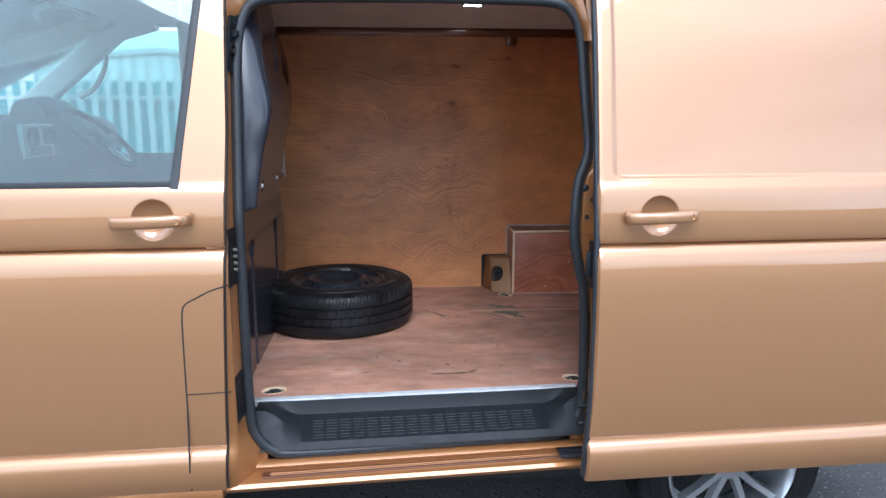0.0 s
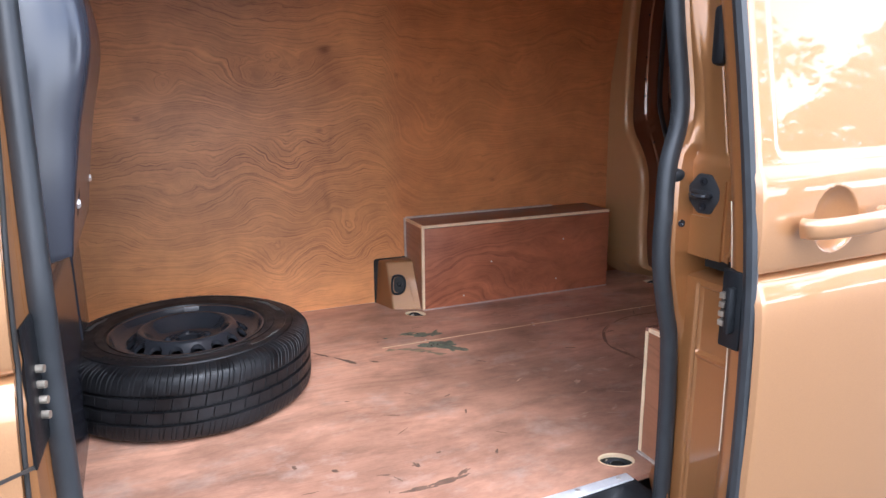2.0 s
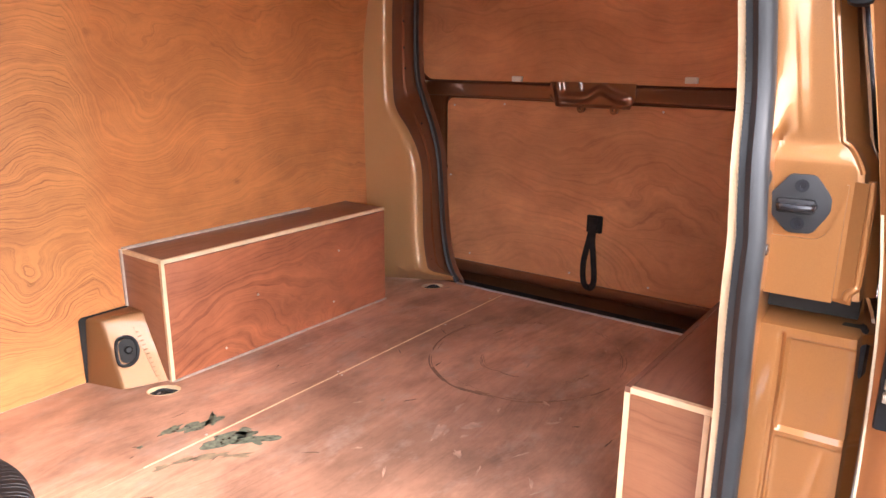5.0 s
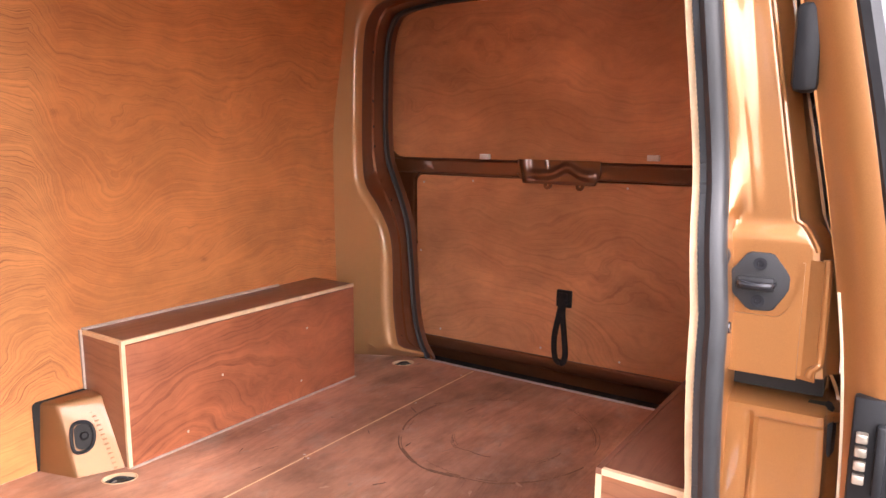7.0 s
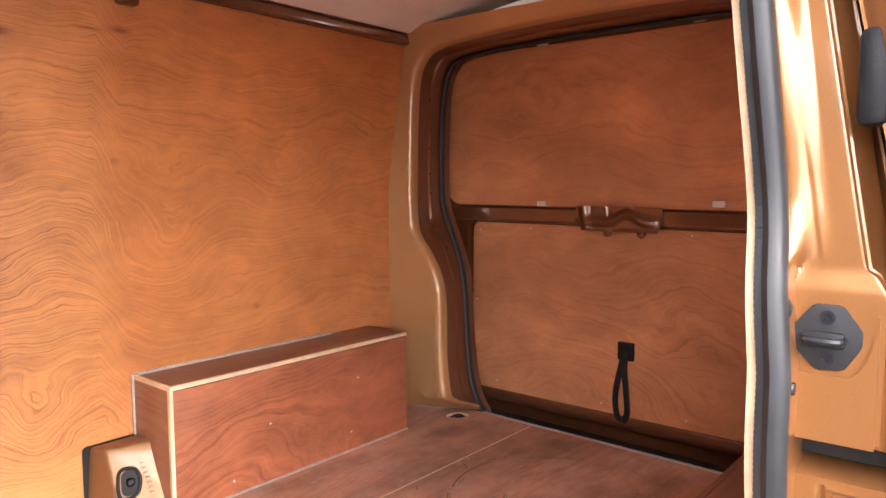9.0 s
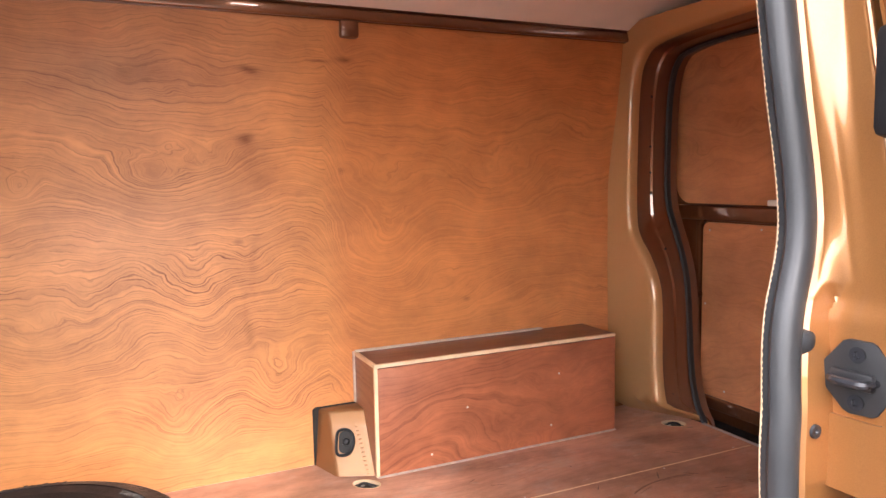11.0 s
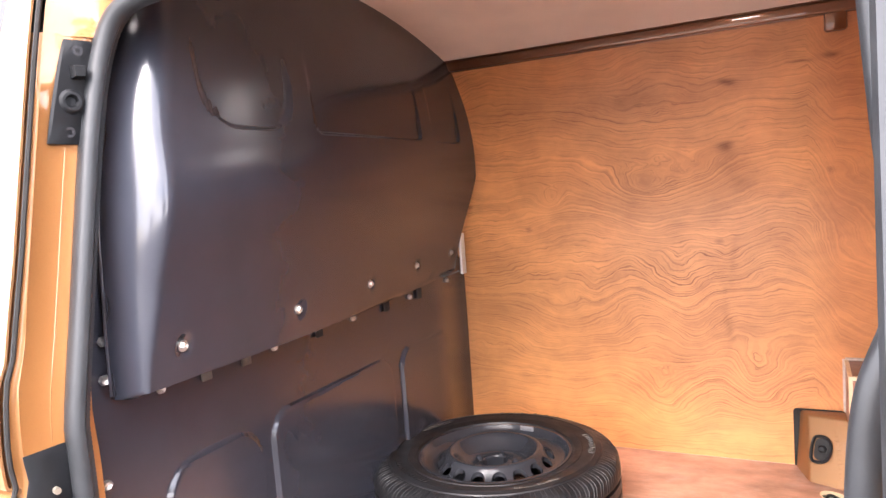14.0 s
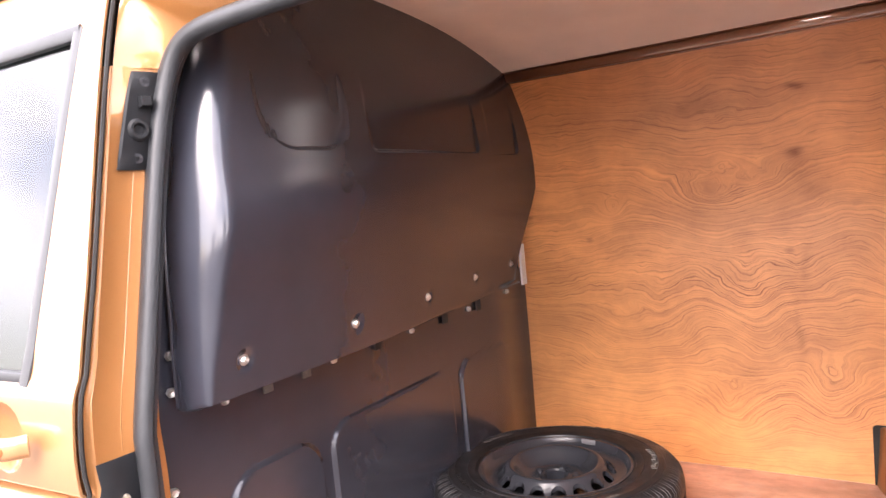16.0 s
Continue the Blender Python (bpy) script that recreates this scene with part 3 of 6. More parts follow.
def up_place(p, z):
    """p from 0 to 1 climbs the near flank and rounds its crest, from 1 to 2 runs across the face."""
    zz = max(z, 0.634)
    e, w = up_edge(zz), crest_w(zz)
    if p <= 1:
        t = p * math.pi / 2
        x = 0.014 + (bulk_up(e + w, zz) - 0.014) * math.sin(t) ** 0.86
        y = e + w * (1 - max(math.cos(t), 0.0) ** 0.86)
    else:
        y = e + w + (p - 1) * (far_y(zz) - e - w)
        x = bulk_up(y, zz)
    return (x if z > 0.63 else 0.004 + 0.6 * x, y, z)


zs = spread((0.634, 0.72, 0.006), (0.72, 1.03, 0.02), (1.03, 1.08, 0.0022), (1.08, 1.43, 0.012))
ps = spread((0, 1, 0.05), (1, 1.12, 0.0025), (1.12, 1.93, 0.0045), (1.93, 2.0, 0.01))
bm = surf(up_place, ps, [0.624] + zs, 0.0, keep=lambda p, z: z < ceil_z(up_place(p, z)[1]) + 0.02)
bmesh.ops.recalc_face_normals(bm, faces=bm.faces)
bmesh.ops.solidify(bm, geom=list(bm.faces), thickness=0.002)
upper = part("upper_panel", bm, BLACK_STEEL, bulkhead, angle=60)


def bulk_low(y, z):
    x = -0.012 - 0.06 * ease(y, 1.25, 1.6)
    for p in ((0.195, 0.445, -0.3, 0.455, 0.07), (0.483, 0.99, -0.3, 0.462, 0.06), (1.045, 1.36, -0.3, 0.462, 0.05)):
        x += 0.009 * (1 - ease(rrect(y, z, *p), -0.004, 0.003))
    return x


bm = surf(lambda y, z: (bulk_low(y, z), y, z), spread((0.06, 1.64, 0.004)), spread((0.0, 0.36, 0.05), (0.36, 0.48, 0.005), (0.48, 0.66, 0.06)), 0.002)
lower = part("lower_panel", bm, BLACK_STEEL, bulkhead)
bm = surf(lambda y, z: (-0.004 + 0.05 * max(0, z - 0.7), y, z), [0.03, 0.07, 0.10, 0.14, 0.20, 0.24], spread((0.0, 1.30, 0.05)), 0.002, keep=lambda y, z: 0.03 + 0.16 * max(0, z - 0.66) < y < up_edge(z) + 0.02)
part("side_flange", bm, BLACK_STEEL, bulkhead)
part("edge_bead", tube([(0.018 + 0.004 * max(0, z - 0.9), up_edge(z) - 0.002, z) for z in spread((0.63, 1.25, 0.03))], circle(0.0032, 8)), BLACK_STEEL, bulkhead, xf=None)
# near-black sheet for the shade behind the panels
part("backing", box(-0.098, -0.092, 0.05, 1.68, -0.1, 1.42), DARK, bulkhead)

# ---- wheel boxes ----
def wheel_box(x0, x1, yf, yb, h, at_far=True, long_edge=None):
    """A plywood cover over a wheel arch: front, top and end boards with raw pale edges."""
    ob = thing("wheel_arch_box", ((x0 + x1) / 2, (yf + yb) / 2, 0), "reddish plywood box over the wheel arch with pale raw edges", "storage box", "wheel arch boxes")
    s = 1 if at_far else -1
    T = 0.012
    lo, hi = (yf, yf + s * T)
    part("front_board", box(x0 + 0.009, x1, min(lo, hi), max(lo, hi), 0.001, h - T, 0.001), PLY_BOX, ob)
    part("top_board", box(x0 + 0.009, x1, min(yf + s * 0.009, yb), max(yf + s * 0.009, yb), h - T, h, 0.001), PLY_TOP, ob)
    part("end_board", box(x0, x0 + T, min(yf + s * 0.009, yb), max(yf + s * 0.009, yb), 0.001, h - 0.009, 0.001), PLY_END, ob)
    a, b = sorted((yf - s * 0.0008, yf + s * 0.009))
    part("edge_strip", box(x0, x1, a, b, h - 0.009, h + 0.001), long_edge or PLY_EDGE, ob, "plywood edge of the top board")
    part("edge_strip", box(x0 - 0.0008, x0 + 0.009, a, b, 0.001, h - 0.009), PLY_EDGE, ob, "pale raw plywood edge")
    a, b = sorted((yf + s * 0.009, yb))
    part("edge_strip", box(x0 - 0.0008, x0 + 0.009, a, b, h - 0.009, h + 0.001), PLY_EDGE, ob, "pale raw plywood edge")
    return ob


far_box = wheel_box(1.128, 1.975, 1.455, 1.640, 0.330)
near_box = wheel_box(1.209, 2.06, 0.265, 0.12, 0.312, False, PLY_TOP)

# ---- spare wheel ----
def tyre_profile(R, W, r):
    """Cross-section of a tyre, its axis along z, with ridges on the wall and three tread grooves."""
    h = W / 2
    side = [(r, -h * 0.72), (r + 0.006, -h * 0.88), (r + 0.014, -h * 0.90), (r + 0.016, -h * 0.94), (r + 0.036, -h * 0.985), (r + 0.038, -h * 0.965), (r + 0.070, -h * 0.99), (r + 0.072, -h * 1.01), (R - 0.048, -h * 0.985), (R - 0.046, -h * 0.955), (R - 0.024, -h * 0.90), (R - 0.012, -h * 0.84), (R - 0.004, -h * 0.74)]
    o, last = list(side), -0.74
    for g in (-0.36, 0.0, 0.36):
        o += [(R - 0.0005, h * (last + g) / 2), (R, h * (g - 0.05)), (R - 0.008, h * (g - 0.035)), (R - 0.008, h * (g + 0.035)), (R, h * (g + 0.05))]
        last = g
    o += [(R - 0.0005, h * (last + 0.74) / 2)]
    return o + [(a, -b) for a, b in reversed(side)]


# ---- the van's near side ----
van = thing("panel_van", (0.5, 0.0, -0.6), "copper-gold panel van with its sliding side door open", "van")
P = curve_of([(-0.19, -0.098), (-0.174, -0.112), (-0.13, -0.126), (-0.085, -0.128), (-0.06, -0.121), (-0.048, -0.111), (-0.0415, -0.102), (-0.034, -0.108), (-0.02, -0.113), (0.1, -0.122), (0.3, -0.127), (0.45, -0.124), (0.50, -0.119), (0.524, -0.112), (0.541, -0.102), (0.5465, -0.082), (0.552, -0.097), (0.566, -0.103), (0.62, -0.105), (0.69, -0.099), (0.715, -0.092), (0.735, -0.084), (0.8, -0.071), (1.0, -0.029), (1.15, 0.003), (1.27, 0.032), (1.36, 0.06)])
ZS = spread((-0.174, -0.06, 0.012), (-0.06, -0.02, 0.003), (-0.02, 0.49, 0.04), (0.49, 0.53, 0.006), (0.53, 0.54, 0.003), (0.54, 0.555, 0.0012), (0.555, 0.57, 0.003), (0.57, 0.69, 0.0024), (0.69, 0.75, 0.006), (0.75, 1.35, 0.03))


def dish(u, z, cu, cz, r=0.056, d=0.026):
    q = math.hypot(u - cu, z - cz) / r
    return d * (1 - q * q) ** 0.75 if q < 1 else 0.0


def handle(parent, cu, cz, off):
    """A pull handle across its round dish, painted, with a lock barrel."""
    v0 = P(cz) + off
    pts = smooth_line([(cu - 0.098, v0 - 0.012, cz - 0.004), (cu - 0.085, v0 - 0.034, cz - 0.003), (cu, v0 - 0.046, cz), (cu + 0.075, v0 - 0.038, cz + 0.002), (cu + 0.098, v0 - 0.014, cz + 0.002)], 6)
    h = part("door_handle", tube(pts, rounded(-0.0175, 0.0175, -0.011, 0.011, 0.010, 3), side=(0, 1, 0)), GOLD, parent, xf=NEAR)
    part("lock_barrel", lathe([(0.012, -0.003), (0.012, 0.004), (0.008, 0.006), (0.002, 0.003)], 20, Matrix.Translation((cu + 0.073, v0 - 0.045, cz + 0.002)) @ Matrix.Rotation(radians(90), 4, "X"), False), GOLD_IN, parent, xf=NEAR)


# front door
DOOR_EDGE = lambda z: -0.009 + 0.033 * max(0, min(1.3, (z + 0.17) / 0.8))
WIN_REAR = lambda z: -0.103 + 0.055 * (z - 0.72) / 0.4
HF = (-0.163, 0.630)


def door_skin(u, z):
    return (u if u < -0.03 else u + (DOOR_EDGE(z) - 0.03) * (u + 0.03) / 0.06, P(z) + dish(u, z, *HF), z)


us = spread((-1.30, -0.25, 0.05), (-0.25, -0.09, 0.0024), (-0.09, 0.03, 0.015))
in_window = lambda u, z: u < WIN_REAR(z) and 0.724 < z < 1.262
bm = surf(door_skin, us, ZS, 0.004, keep=lambda u, z: not in_window(u, z))
front_door = part("front_door", bm, GOLD, van, xf=NEAR)
handle(front_door, *HF, 0)
part("edge_gap", tube([(DOOR_EDGE(z) + 0.004, P(z) + 0.010, z) for z in spread((-0.17, 1.34, 0.03))], circle(0.003, 6, 0.004)), DARK, front_door, xf=NEAR)
gl_v = lambda z: P(z) + 0.012
part("window_pane", surf(lambda u, z: (u + (WIN_REAR(z) + 0.005 if u > -0.5 else 0), gl_v(z), z), [-1.25, -0.8, 0.0], spread((0.72, 1.27, 0.05)), 0.004), GLASS, front_door, "tinted side window glass", NEAR).visible_shadow = False
part("window_seal", tube([(-1.27, gl_v(0.722) - 0.006, 0.722), (-0.106, gl_v(0.722) - 0.006, 0.722)], rounded(-0.012, 0.012, -0.008, 0.008, 0.004, 2)), RUBBER, front_door, xf=NEAR)
part("window_seal", tube([(WIN_REAR(z) - 0.002, gl_v(z) - 0.006, z) for z in spread((0.712, 1.268, 0.06))], rounded(-0.012, 0.012, -0.008, 0.008, 0.004, 2)), RUBBER, front_door, xf=NEAR)

part("window_seal", tube([(-1.27, gl_v(1.262) - 0.006, 1.262), (WIN_REAR(1.262) + 0.004, gl_v(1.262) - 0.006, 1.262)], rounded(-0.012, 0.012, -0.008, 0.008, 0.004, 2)), RUBBER, front_door, xf=NEAR)

# sliding door, slid back along the outside
SOFF = -0.084
HS = (1.247, 0.630)


def slide_skin(u, z):
    v = P(z) + SOFF + dish(u, z, *HS)
    v += 0.007 * (1 - ease(rrect(u, z, 1.112, 2.05, 0.734, 1.30, 0.03), -0.010, 0.002))
    # a thumb's width of roundness at the front edge
    v += 0.012 * (1 - ease(u, 1.064, 1.076)) ** 2
    return (u - 0.012 * (1 - ease(z, -0.17, 0.2)) + 0.008 * ease(z, 0.6, 1.2), v, z)


us = spread((1.066, 1.10, 0.006), (1.10, 1.13, 0.004), (1.13, 1.17, 0.01), (1.17, 1.32, 0.0024), (1.32, 2.03, 0.06), (2.03, 2.06, 0.004), (2.06, 2.16, 0.02))
zz = sorted(set(ZS) | set(spread((0.72, 0.76, 0.004))))
sliding = part("sliding_door", surf(slide_skin, us, zz, 0.004), GOLD, van, xf=NEAR)
handle(sliding, *HS, SOFF)
P_IN = curve_of([(-0.19, -0.105), (0.1, -0.118), (0.4, -0.116), (0.6, -0.104), (0.8, -0.071), (1.0, -0.029), (1.15, 0.003), (1.27, 0.032), (1.36, 0.06)])
s_in = lambda z: P_IN(z) + SOFF + 0.006
bm = surf(lambda a, z: (slide_skin(1.066, z)[0] + 0.004 + 0.03 * ease(a, 0.55, 1.0), s_in(z) + 0.074 * a, z), [0, 0.15, 0.3, 0.5, 0.7, 0.85, 1.0], spread((-0.165, 1.34, 0.04)), 0.003)
part("front_edge", bm, GOLD_IN, sliding, xf=NEAR)
part("inner_skin", surf(lambda u, z: (u, s_in(z) + 0.074, z), [1.1, 1.5, 2.15], spread((-0.16, 1.34, 0.06)), 0.003), GOLD_IN, sliding, xf=NEAR)
part("edge_seal", tube([(slide_skin(1.066, z)[0] + 0.002, s_in(z) + 0.010, z) for z in spread((-0.165, 1.34, 0.03))], circle(0.010, 8, 0.013)), RUBBER, sliding, xf=NEAR)

# rear quarter behind the sliding door
part("rear_quarter", surf(lambda u, z: (u, P(z) + 0.010, z), spread((1.19, 2.4, 0.1)), ZS, 0.004, keep=lambda u, z: math.hypot(u - 1.64, z + 0.262) > 0.37), GOLD, van, xf=NEAR)

# doorway: seal, pillars, sill
def seal_v(u, z):
    t = (u - 0.05) / 1.05
    return -0.004 + 0.032 * t + (0.205 - 0.110 * t) * max(0.0, z - 0.62)


LOOP = smooth_line([(0.050, 0.02), (0.047, 0.3), (0.0465, 0.55), (0.0465, 0.8), (0.0465, 1.0), (0.050, 1.09), (0.058, 1.155), (0.072, 1.200), (0.092, 1.228), (0.124, 1.244), (0.18, 1.252), (0.30, 1.256), (0.6, 1.258), (0.90, 1.255), (0.99, 1.250), (1.035, 1.236), (1.060, 1.212), (1.077, 1.175), (1.087, 1.12), (1.099, 0.95), (1.109, 0.84), (1.104, 0.78), (1.078, 0.705), (1.068, 0.61), (1.070, 0.52), (1.088, 0.43), (1.104, 0.36), (1.112, 0.2), (1.112, 0.0), (1.098, -0.065), (1.05, -0.115), (0.97, -0.128), (0.6, -0.128), (0.2, -0.128), (0.115, -0.112), (0.066, -0.06)], 8, True)
ring = [(u, seal_v(u, z), z) for u, z in LOOP]
sprof = [(0.014, -0.006), (0.009, -0.012), (0.002, -0.0145), (-0.006, -0.014), (-0.013, -0.0105), (-0.017, -0.004), (-0.0175, 0.003), (-0.011, 0.010), (0.010, 0.010), (0.0155, 0.003)]
seal = part("door_seal", tube(ring, sprof, True), RUBBER, van, "grey-black rubber door seal", NEAR)
fine = []
for a, b in zip(ring, ring[1:] + ring[:1]):
    m = max(1, round((Vector(b) - Vector(a)).length / 0.0035))
    fine += [tuple(Vector(a).lerp(Vector(b), i / m)) for i in range(m)]
fine = [(u, v + 0.013, z) for i, (u, v, z) in enumerate(fine)]
bm = tube(fine, [(-0.009, -0.008), (0.009, -0.008), (0.009, 0.006), (-0.009, 0.006)], True)
cen_ = [Vector(q) for q in fine]
bm.verts.ensure_lookup_table()
for i in range(len(fine)):
    if i % 2:
        for w in bm.verts[4 * i:4 * i + 4]:
            w.co = cen_[i] + (w.co - cen_[i]) * 0.90
part("seal_clip", bm, RUBBER, seal, "ribbed clip edge of the seal", NEAR)

LC = np.array([q for q in LOOP if q[0] > 0.9 and -0.1 < q[1] < 1.2])
LC = LC[np.argsort(LC[:, 1])]
seal_c = lambda z: float(np.interp(z, LC[:, 1], LC[:, 0]))
LB = np.array([q for q in LOOP if q[0] < 0.2 and -0.1 < q[1] < 1.2])
LB = LB[np.argsort(LB[:, 1])]
seal_b = lambda z: float(np.interp(z, LB[:, 1], LB[:, 0]))


def b_pillar(a, z):
    s = seal_b(z)
    p = [(-0.03, P(z) + 0.018), (0.006, P(z) + 0.020), (0.018, P(z) + 0.024), (0.026, P(z) + 0.031), (s - 0.013, seal_v(s, z) - 0.004), (s - 0.008, seal_v(s, z) + 0.002), (s + 0.002, seal_v(s, z) + 0.006), (s + 0.004 - 0.020 * ease(z, 0.55, 0.75), seal_v(s, z) + 0.03), (0.02 - 0.02 * ease(z, 0.55, 0.75), seal_v(s, z) + 0.05)]
    return (*p[a], z)


zp = spread((-0.18, 1.20, 0.03))
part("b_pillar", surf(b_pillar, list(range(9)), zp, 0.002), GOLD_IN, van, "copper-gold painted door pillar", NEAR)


rim_v = curve_of([(-0.2, -0.100), (0.40, -0.096), (0.553, -0.087), (0.69, -0.073), (0.703, -0.071), (0.725, -0.058), (0.737, -0.047), (0.76, -0.041), (0.994, 0.0), (1.2, 0.036), (1.36, 0.065)])
fold_v = curve_of([(0.70, 0.000), (0.746, 0.004), (0.997, 0.044), (1.36, 0.10)])


def c_face(v, z):
    """Depth of the pressed rear pillar: rounded upper part, ledge, flat behind the striker, slot, lower part with a groove and a sunk panel."""
    u = 1.135 - 0.009 * (1 - ease(z, 0.711, 0.731))
    u += 0.0016 * math.exp(-((v - fold_v(z)) / 0.0035) ** 2) * ease(z, 0.735, 0.775)
    u += 0.080 * (1 - ease(z, 0.540, 0.545))
    low = 1 - ease(z, 0.497, 0.508)
    u -= 0.081 * low
    u += 0.005 * math.exp(-((v + 0.012) / 0.0028) ** 2) * (1 - ease(z, 0.484, 0.492))
    u += 0.007 * (1 - ease(v, -0.022, -0.017)) * (1 - ease(z, 0.480, 0.485)) * ease(z, 0.352, 0.356)
    u += 0.004 * (1 - ease(v, -0.022, -0.017)) * (1 - ease(z, 0.340, 0.346))
    return u


NV = 44


def c_pillar(a, z):
    s, k, e = seal_c(z), seal_v(1.1, z), rim_v(z)
    if a < 4:
        return (*[(s + 0.006, k + 0.018), (s + 0.004, k + 0.012), (s + 0.004, k + 0.006), (s + 0.016, k - 0.003)][a], z)
    if a < 4 + NV:
        t = (a - 4) / (NV - 1)
        v = k - 0.010 + (e + 0.004 - k + 0.010) * t
        u = c_face(v, z)
        f = ease(t, 0.0, 0.02 + 0.64 * ease(z, 0.72, 0.78))
        return (u + (s + 0.022 - u) * (1 - f) if s + 0.022 < u else u, v, z)
    u, g = c_face(e, z), ease(z, 0.70, 0.74)
    return (*[(u + 0.002, e - 0.002), (u + 0.010, e - 0.004), (u + 0.018, e + 0.002 * g - 0.004), (u + 0.026, e - 0.008), (u + 0.034, e - 0.018), (1.195, P(z) + 0.012)][a - 4 - NV], z)


c_zs = spread((-0.18, 0.33, 0.03), (0.33, 0.36, 0.003), (0.36, 0.474, 0.02), (0.474, 0.55, 0.0025), (0.55, 0.75, 0.006), (0.75, 1.36, 0.03))
bm = surf(c_pillar, list(range(10 + NV)), c_zs)
bm = surf(lambda a, z: tuple(Vector(c_pillar(a, z)) + Vector((0.003, 0.001, 0))), list(range(10 + NV)), c_zs, bm=bm)
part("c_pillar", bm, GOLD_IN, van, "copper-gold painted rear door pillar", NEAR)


# proud pressed panel under the striker, its rolled outer edge and a near-black block for the shade in the slot below it
bm = prism([(0.036, 0.540), (0.036, 0.616), (-0.030, 0.616)] + [(-0.030 - 0.0275 * math.sin(t), 0.686 - 0.070 * math.cos(t)) for t in np.linspace(0.2, math.pi / 2, 9)] + [(-0.0605, 0.686), (-0.0605, 0.540)], lambda a, b, d: (1.128 - d, a, b), 0.0, 0.007)
panel = part("striker_panel", bm, GOLD_IN, van, "copper-gold pressed panel below the striker", NEAR)
part("side_flange", surf(lambda a, z: (1.1300 - 0.008 * a, -0.0607 - 0.021 * a, z), [0, 0.25, 0.5, 0.75, 1.0], [0.541, 0.58, 0.63, 0.69], 0.002), GOLD_IN, panel, xf=NEAR)
part("rolled_edge", tube(smooth_line([(1.126, -0.084, 0.692), (1.125, -0.0855, 0.66), (1.125, -0.0855, 0.575), (1.124, -0.083, 0.562), (1.124, -0.077, 0.555), (1.124, -0.0745, 0.546)], 6), circle(0.0052, 10), side=(1, 0, 0)), GOLD_IN, panel, xf=NEAR)
part("slot_shade", box(1.168, 1.212, -0.090, 0.036, 0.5095, 0.5385), DARK, panel, "near-black block for the shade in the slot below the panel", NEAR)

wall_near = thing("wall_near", (1.6, 0.07, 0), "plywood lining sheet on the near side behind the doorway", "wall", kind="structure")
ply_start = lambda z: seal_c(z) + 0.008
part("plywood_sheet", surf(lambda a, z: (ply_start(z) + (2.12 - ply_start(z)) * a, seal_v(1.1, z) + 0.020, z), [0, 0.02, 0.3, 0.6, 1.0], spread((0.0, 1.19, 0.02)), 0.009), PLY_WALL, wall_near, xf=NEAR)
part("raw_edge", tube([(ply_start(z) - 0.001, seal_v(1.1, z) + 0.0245, z) for z in spread((0.0, 1.19, 0.02))], [(-0.002, -0.006), (0.002, -0.006), (0.002, 0.006), (-0.002, 0.006)]), PLY_EDGE, wall_near, "pale raw plywood edge", NEAR)

def sill(u, a):
    p = [(0.03, -0.155), (0.0, -0.140), (-0.016, -0.139), (-0.030, -0.146), (-0.034, -0.150), (-0.018, -0.153), (-0.016, -0.163), (-0.040, -0.168), (-0.062, -0.170), (-0.086, -0.176), (-0.094, -0.186), (-0.085, -0.20), (-0.02, -0.21)]
    return (u, p[a][0] + 0.02 * (u - 0.05), p[a][1])


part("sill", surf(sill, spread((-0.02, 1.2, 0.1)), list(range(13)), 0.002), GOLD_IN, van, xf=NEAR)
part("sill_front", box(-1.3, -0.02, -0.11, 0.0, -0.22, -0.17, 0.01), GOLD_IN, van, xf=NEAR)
# painted frame that carries the pillar round the corner and over the doorway
first = next(i for i, q in enumerate(LOOP) if q[1] > 1.192 and q[0] < 0.2)
last = max(i for i, q in enumerate(LOOP) if q[1] > 1.12)
HEAD = [LOOP[i] for i in range(first, last + 1)]


def header(i, a):
    u, z = HEAD[i]
    inner = Vector((u + (0.004 if u < 0.5 else -0.004), seal_v(u, z) + 0.004, z))
    zo = z + 0.080 * ease(z, 1.19, 1.25)
    if u < 0.5:
        near = Vector((0.024 + max(0.0, u - 0.150) * 1.25, P(zo) + 0.030, zo))
    else:
        near = Vector((u + 0.02, P(zo) + 0.030, zo))
    d = near - inner
    p, q = HEAD[max(i - 1, 0)], HEAD[min(i + 1, len(HEAD) - 1)]
    n = Vector((q[0] - p[0], 0, q[1] - p[1])).cross(d).normalized()
    if n.y > 0:
        n = -n
    return inner + d * a + n * 0.006 * ease(u, 0.08, 0.2) * math.sin(math.pi * a)


part("door_header", surf(header, list(range(len(HEAD))), [0, 0.08, 0.18, 0.3, 0.45, 0.6, 0.75, 0.86, 0.94, 1.0], 0.0), GOLD_IN, van, "copper-gold painted frame over the doorway", NEAR)
part("roof_edge", surf(lambda u, a: (u, (P(1.352) + 0.004, 0.070, 0.085, 0.12, 0.20)[a], (1.352, 1.372, 1.386, 1.405, 1.432)[a]), spread((-1.2, 2.4, 0.3)), list(range(5)), 0.003), GOLD, van, xf=NEAR)

# step well


def step(u, a):
    """Plastic step: back riser, tread and side slopes, as one moulding."""
    w = ease(u, 0.075, 0.20) * (1 - ease(u, 1.0, 1.11))
    q = [(0.131, -0.002), (0.122, -0.008), (0.116, -0.030), (0.108, -0.047), (0.094, -0.054), (0.05, -0.071), (0.0, -0.092), (-0.012, -0.112)][a]
    return (u, q[0], -0.004 + (q[1] + 0.004) * w if a < 6 else q[1])


